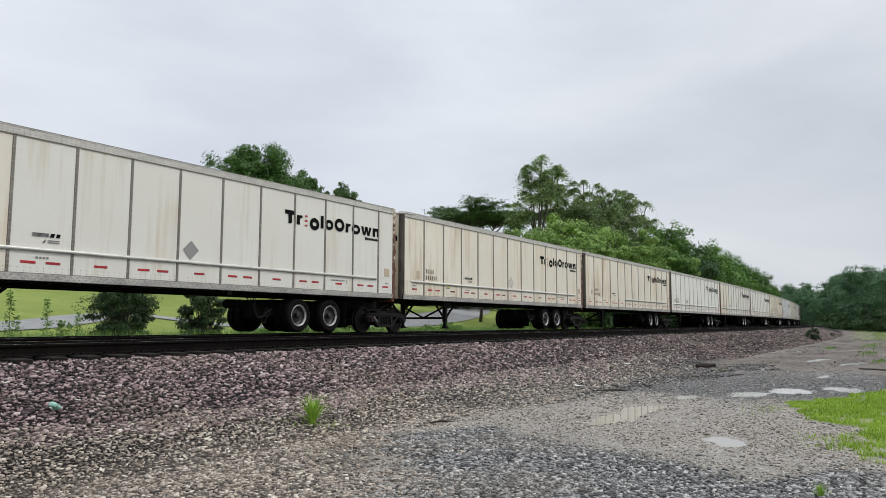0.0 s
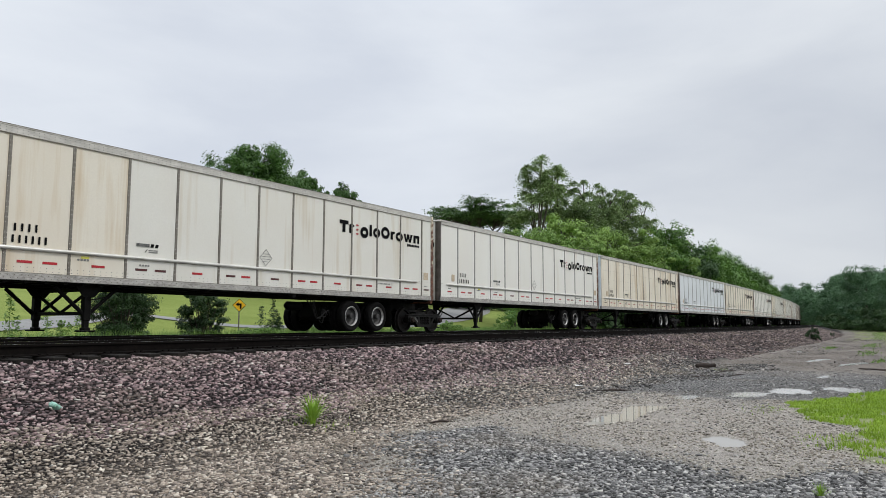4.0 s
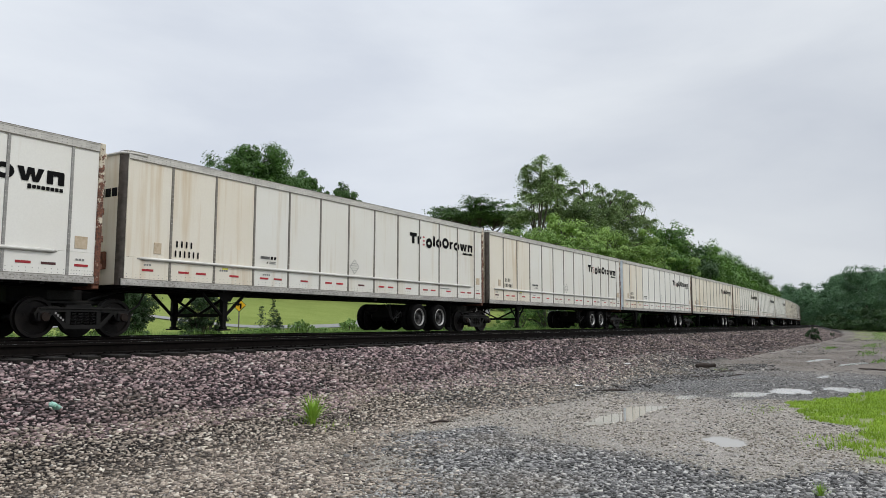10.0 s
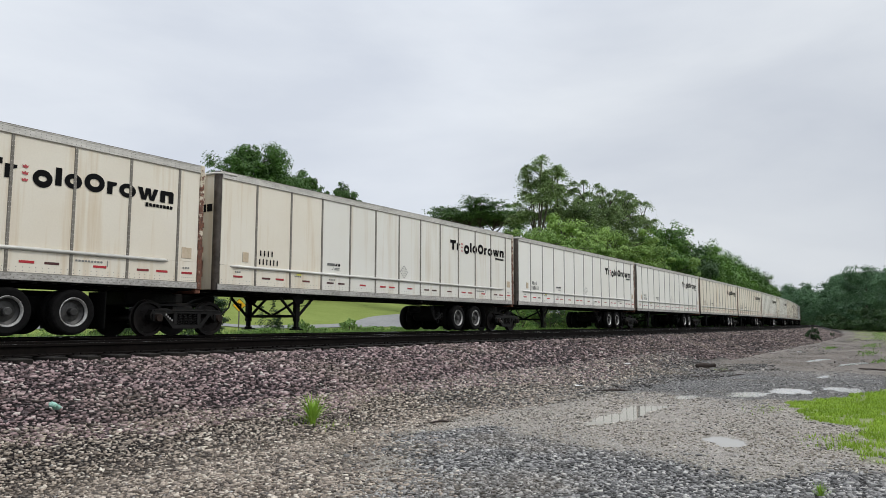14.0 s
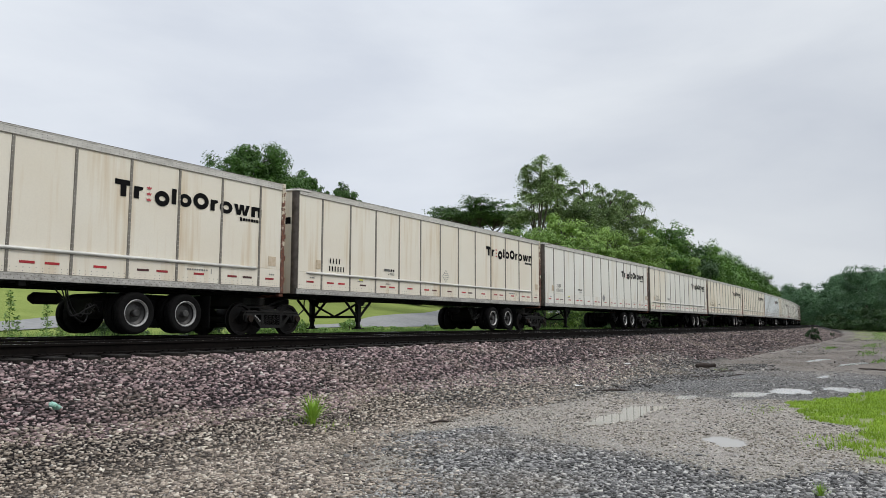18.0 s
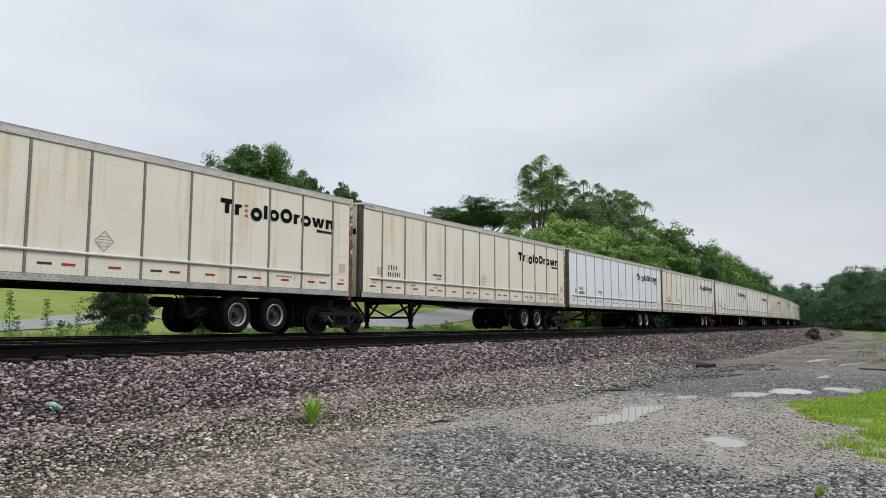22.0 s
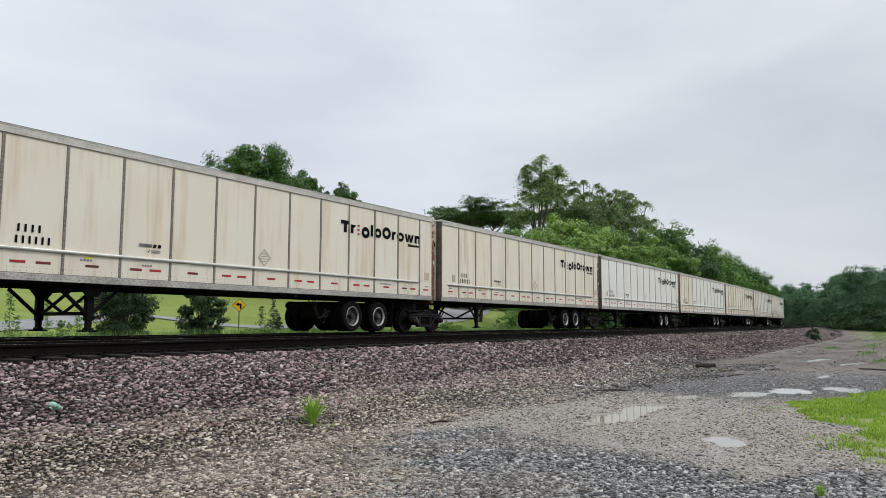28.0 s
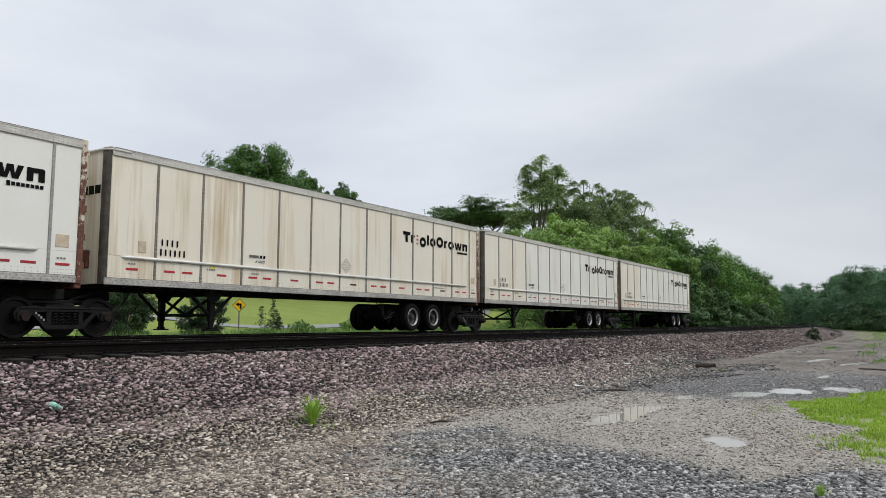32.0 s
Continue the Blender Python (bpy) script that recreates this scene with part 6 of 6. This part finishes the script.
def verge():
    """Grass on the corner of lawn, sparse tufts in the gravel and the far verge."""
    rng = random.Random(17)
    pts = []
    while len(pts) < 32000:
        x, y = rng.uniform(8.6, 20.5), rng.uniform(-0.9, 2.8)
        tuft = smooth_step(-0.25, 0.25, noise.noise((x * 3.1, y * 3.6, 4.0)) + 0.5 * noise.noise((x * 9, y * 9, 1.0)))
        if grass_patch(x, y) * (0.12 + 0.88 * tuft) > rng.uniform(0.1, 0.8):
            pts.append((x, y))
    blades("lawn_grass", "bright yellow-green grass at the lot's edge", pts, 0.065, 3, M_GRASSBLADE)
    pts = []
    for cx, cy, r, n in ((8.1, 7.25, 0.22, 110), (10.6, 0.95, 0.22, 90), (14.5, 2.25, 0.32, 80), (11.3, 1.2, 0.2, 60), (26.5, 5.6, 0.3, 60)):
        for k in range(n):
            pts.append((cx + rng.gauss(0, r), cy + rng.gauss(0, r * 0.6)))
    blades("grass_tuft", "short grass tufts scattered in gravel", pts, 0.05, 4, M_GRASSBLADE, 0.007)
    pts = []
    for cx, cy, rx, ry, n in ((53, 4.5, 1.3, 0.22, 110), (45, 2.0, 2.0, 0.2, 90), (36, 1.2, 1.2, 0.15, 70), (62, 2.6, 3.0, 0.3, 110), (92, 3.0, 6.0, 0.5, 160), (112, 3.6, 7.0, 0.5, 300), (140, 4.6, 9.0, 0.6, 340)):
        for k in range(n):
            pts.append((cx + rng.gauss(0, rx), cy + rng.gauss(0, ry)))
    blades("meadow_grass", "pale green grass patches on the far lot", pts, 0.09, 6, M_WEED, 0.03)
    pts = [(rng.uniform(8, 75), rng.uniform(20.8, 25.5)) for k in range(20000)] + [(rng.uniform(21, 44), rng.uniform(22, 25)) for k in range(9000)]
    blades("verge_grass", "rough pale green grass on the far verge", pts, 0.62, 5, M_WEED, 0.012)


def lot_things():
    rng = random.Random(23)
    # the single green weed at the foot of the ballast
    root = tagged(new("grass_weed"), "bright green grassy weed growing in gravel", "weed")
    bx, by = 7.91, 7.28
    root.matrix_basis = Matrix.Translation((bx, by, ground_z(bx, by)))
    for k in range(70):
        a, h = rng.uniform(0, 6.28), rng.uniform(0.16, 0.46)
        out = rng.uniform(0.05, 0.30) * (1.5 if h < 0.28 else 1.0)
        r0 = rng.uniform(0, 0.04)
        g = Geo()
        c, s = math.cos(a), math.sin(a)
        prof = [(0, 0.008), (0.35, 0.013), (0.7, 0.010), (1.0, 0.0006)]
        vs = []
        for t, w in prof:
            d = r0 + out * t * t
            vs += [(c * d - s * w, s * d + c * w, h * t - 0.01), (c * d + s * w, s * d - c * w, h * t - 0.01)]
        g.add(vs, [(2 * i, 2 * i + 1, 2 * i + 3, 2 * i + 2) for i in range(3)])
        part("blade", g, M_WEEDBLADE, root)
    w2 = copy_thing(root, Matrix.Translation((7.55, 0.78, ground_z(7.55, 0.78) - 0.02)) @ Matrix.Diagonal((0.3, 0.3, 0.34, 1)))
    tagged(w2, "small green grass tuft in wet gravel", "weed")
    # crushed green plastic bottle on the bank
    m = Mat("green_plastic", 0.25).base((0.42, 0.74, 0.62))
    m.b.inputs["Transmission Weight"].default_value = 0.3
    x, y = 4.85, 8.5
    bottle = tagged(new("plastic_bottle"), "crushed pale green plastic bottle lying on ballast", "bottle")
    bottle.matrix_basis = Matrix.Translation((x, y, ground_z(x, y) + 0.085)) @ Euler((0.2, 0.3, 0.6)).to_matrix().to_4x4() @ Matrix.Diagonal((1.0, 1.0, 0.8, 1))
    body = part("body", Geo().tube([(-0.1, 0, 0), (-0.09, 0, 0), (-0.03, 0, 0.012), (0.03, 0.01, -0.008), (0.07, 0, 0), (0.10, 0, 0.01), (0.13, 0, 0.01)], [0.02, 0.042, 0.036, 0.044, 0.040, 0.016, 0.014], 10), m.m, bottle, smooth=True)
    part("cap", Geo().tube([(0.13, 0, 0.01), (0.155, 0, 0.01)], 0.017, 10), M_WHITE, bottle)
    # weathered log at the foot of the bank
    m_log = speckled("weathered_log", (0.014, 0.010, 0.008), (0.06, 0.042, 0.032), 8, 0.9, 0, 0.6, 0.02, stretch=(0.3, 2, 2))
    x, y = 27.0, 6.25
    log = Geo().tube([(-0.55, 0, 0), (-0.5, 0.01, 0), (-0.1, -0.02, 0.02), (0.3, 0.02, 0.0), (0.6, 0.0, 0.02), (0.64, 0, 0.02)], [0.06, 0.10, 0.11, 0.10, 0.085, 0.05], 9)
    ob = tagged(new("log", log.mesh("log", m_log)), "dark weathered log lying at the ballast's foot", "log")
    ob.matrix_basis = Matrix.Translation((x, y, ground_z(x, y) + 0.09)) @ Matrix.Rotation(-0.9, 4, "Z") @ Matrix.Diagonal((0.62, 0.8, 0.8, 1))
    for i, (x, y, l, a) in enumerate(((23.0, 5.4, 0.9, -0.5), (25.5, 5.2, 1.2, -0.3), (17.8, 6.3, 0.7, 0.6), (16.6, 5.9, 0.9, -0.8), (24.0, 4.6, 1.0, -0.2), (9.8, 6.3, 0.35, -0.6), (6.87, 7.61, 0.25, -0.5))):
        st = Geo().tube([(-l / 2, 0, 0.01), (-l * 0.1, 0.03 * l, 0.025), (l * 0.2, -0.02 * l, 0.02), (l / 2, 0.02 * l, 0.015)], [0.012, 0.02, 0.018, 0.008], 6)
        ob = tagged(new("stick", st.mesh("stick", m_log)), "dark wet stick on the gravel", "stick", "sticks on the lot")
        ob.matrix_basis = Matrix.Translation((x, y, ground_z(x, y) + 0.01)) @ Matrix.Rotation(a, 4, "Z")
    # pale scraps
    for i, (x, y) in enumerate(((22.6, 7.6), (16.9, 6.9), (44, 5.2))):
        g = Geo().cbox(-0.09, 0.09, -0.06, 0.06, 0.0, 0.02, 0.006)
        g.v = [(a + 0.03 * rng.random(), b + 0.03 * rng.random(), c + 0.025 * rng.random()) for a, b, c in g.v]
        ob = tagged(new("scrap", g.mesh("scrap", M_WHITE)), "crumpled pale paper scrap on the stones", "scrap", "scraps on the lot")
        ob.matrix_basis = Matrix.Translation((x, y, ground_z(x, y) + 0.02)) @ Matrix.Rotation(i, 4, "Z") @ Matrix.Diagonal((1.2, 1.2, 1.2, 1))
    # a broken slab over the wet ground
    x, y = 29.0, 0.75
    slab = Geo().cbox(-0.9, 0.9, -0.15, 0.15, -0.03, 0.05, 0.02)
    ob = tagged(new("plank", slab.mesh("plank", m_log)), "old dark timber plank lying in mud", "plank")
    ob.matrix_basis = Matrix.Translation((x, y, ground_z(x, y))) @ Matrix.Rotation(1.2, 4, "Z")
    # dark little bush on the shoulder of the bank
    b = tagged(build_shrub("bush", 1.5, 1.3, M_LEAF_BUSH, 210, 26, 90, 0.16), "small dark bush on the shoulder of the ballast bank", "bush")
    b.matrix_basis = on_ground(72.9, 7.44, 0.3, 0.45, 1.7)
    b2 = tagged(copy_thing(b, on_ground(98, 8.0, 1.3, 0.4)), "small dark bush on the shoulder of the ballast bank", "bush")
    # yellow bend sign on a post
    sx, sy = 23.2, 26.0
    sign = tagged(new("road_sign"), "yellow diamond left-turn warning sign on a thin post", "road sign")
    sign.matrix_basis = Matrix.Translation((sx, sy, 0)) @ Matrix.Rotation(radians(-38), 4, "Z")
    g0 = ground_z(sx, sy)
    part("post", Geo().cbox(-0.03, 0.03, -0.02, 0.02, g0 - 0.1, 1.4, 0.005), M_POST, sign)
    yel = Mat("yellow_sheeting", 0.4).base((0.85, 0.48, 0.012)).m
    pl = part("plate", Geo().prism([(0.0, 0.84), (0.28, 1.12), (0.0, 1.40), (-0.28, 1.12)], -0.035, -0.025), yel, sign, "yellow diamond plate")
    part("border", Geo().prism([(0.0, 0.815), (0.305, 1.12), (0.0, 1.425), (-0.305, 1.12)], -0.025, -0.021), M_BLACK, sign)
    arrow = [(0.10, 0.95), (0.10, 1.20), (-0.03, 1.20), (-0.03, 1.26), (-0.16, 1.16), (-0.03, 1.06), (-0.03, 1.12), (0.025, 1.12), (0.025, 0.95)]
    part("arrow", Geo().prism(arrow, -0.041, -0.036), M_BLACK, pl, "black left-turn arrow")


def build_road():
    """The pale lane behind the track, rising in a bend."""
    pts = [(-10, 35), (4, 36), (12, 37.5), (19, 38.9), (22, 39.9), (26, 42.3), (29, 44), (31, 43.3), (32.5, 41.2), (35, 38.8), (39.3, 38.2), (45.5, 38.6), (55, 40.7), (72, 45.9), (95, 56), (120, 70)]
    n = 150
    line = []
    for i in range(n + 1):
        u = i / n * (len(pts) - 1)
        k = min(int(u), len(pts) - 2)
        t = u - k
        p = [Vector(pts[max(0, min(len(pts) - 1, k + j))]) for j in (-1, 0, 1, 2)]
        line.append(0.5 * ((2 * p[1]) + (p[2] - p[0]) * t + (2 * p[0] - 5 * p[1] + 4 * p[2] - p[3]) * t * t + (3 * p[1] - p[0] - 3 * p[2] + p[3]) * t ** 3))
    g = Geo()
    vs = []
    for i, q in enumerate(line):
        d = (line[min(n, i + 1)] - line[max(0, i - 1)]).normalized()
        s = Vector((-d.y, d.x))
        for w in (-1.25, -0.6, 0, 0.6, 1.25):
            e = q + s * w * (1 - 0.4 * smooth_step(24, 29, q.x) + 1.7 * smooth_step(44, 58, q.x))
            vs.append((e.x, e.y, ground_z(e.x, e.y) + 0.06))
    fs = [(5 * i + k, 5 * i + k + 1, 5 * i + k + 6, 5 * i + k + 5) for i in range(n) for k in range(4)]
    g.add(vs, fs)
    m = speckled("pale_asphalt", (0.17, 0.17, 0.17), (0.26, 0.26, 0.25), 3, 0.75, 0, 0.1, shuffle=False)
    return tagged(new("road", g.mesh("road", m, True)), "pale grey narrow lane curving up behind the track", "road", kind="structure")


build_ground()
puddles()
build_track("near_track", -SPACING, "empty track with dark ties on purple-grey ballast", True)
build_track("far_track", 0.0, "track that carries the train", False)
build_road()
build_train()
feature_trees()
woods()
shrubs()
verge()
lot_things()
stones()
motions()
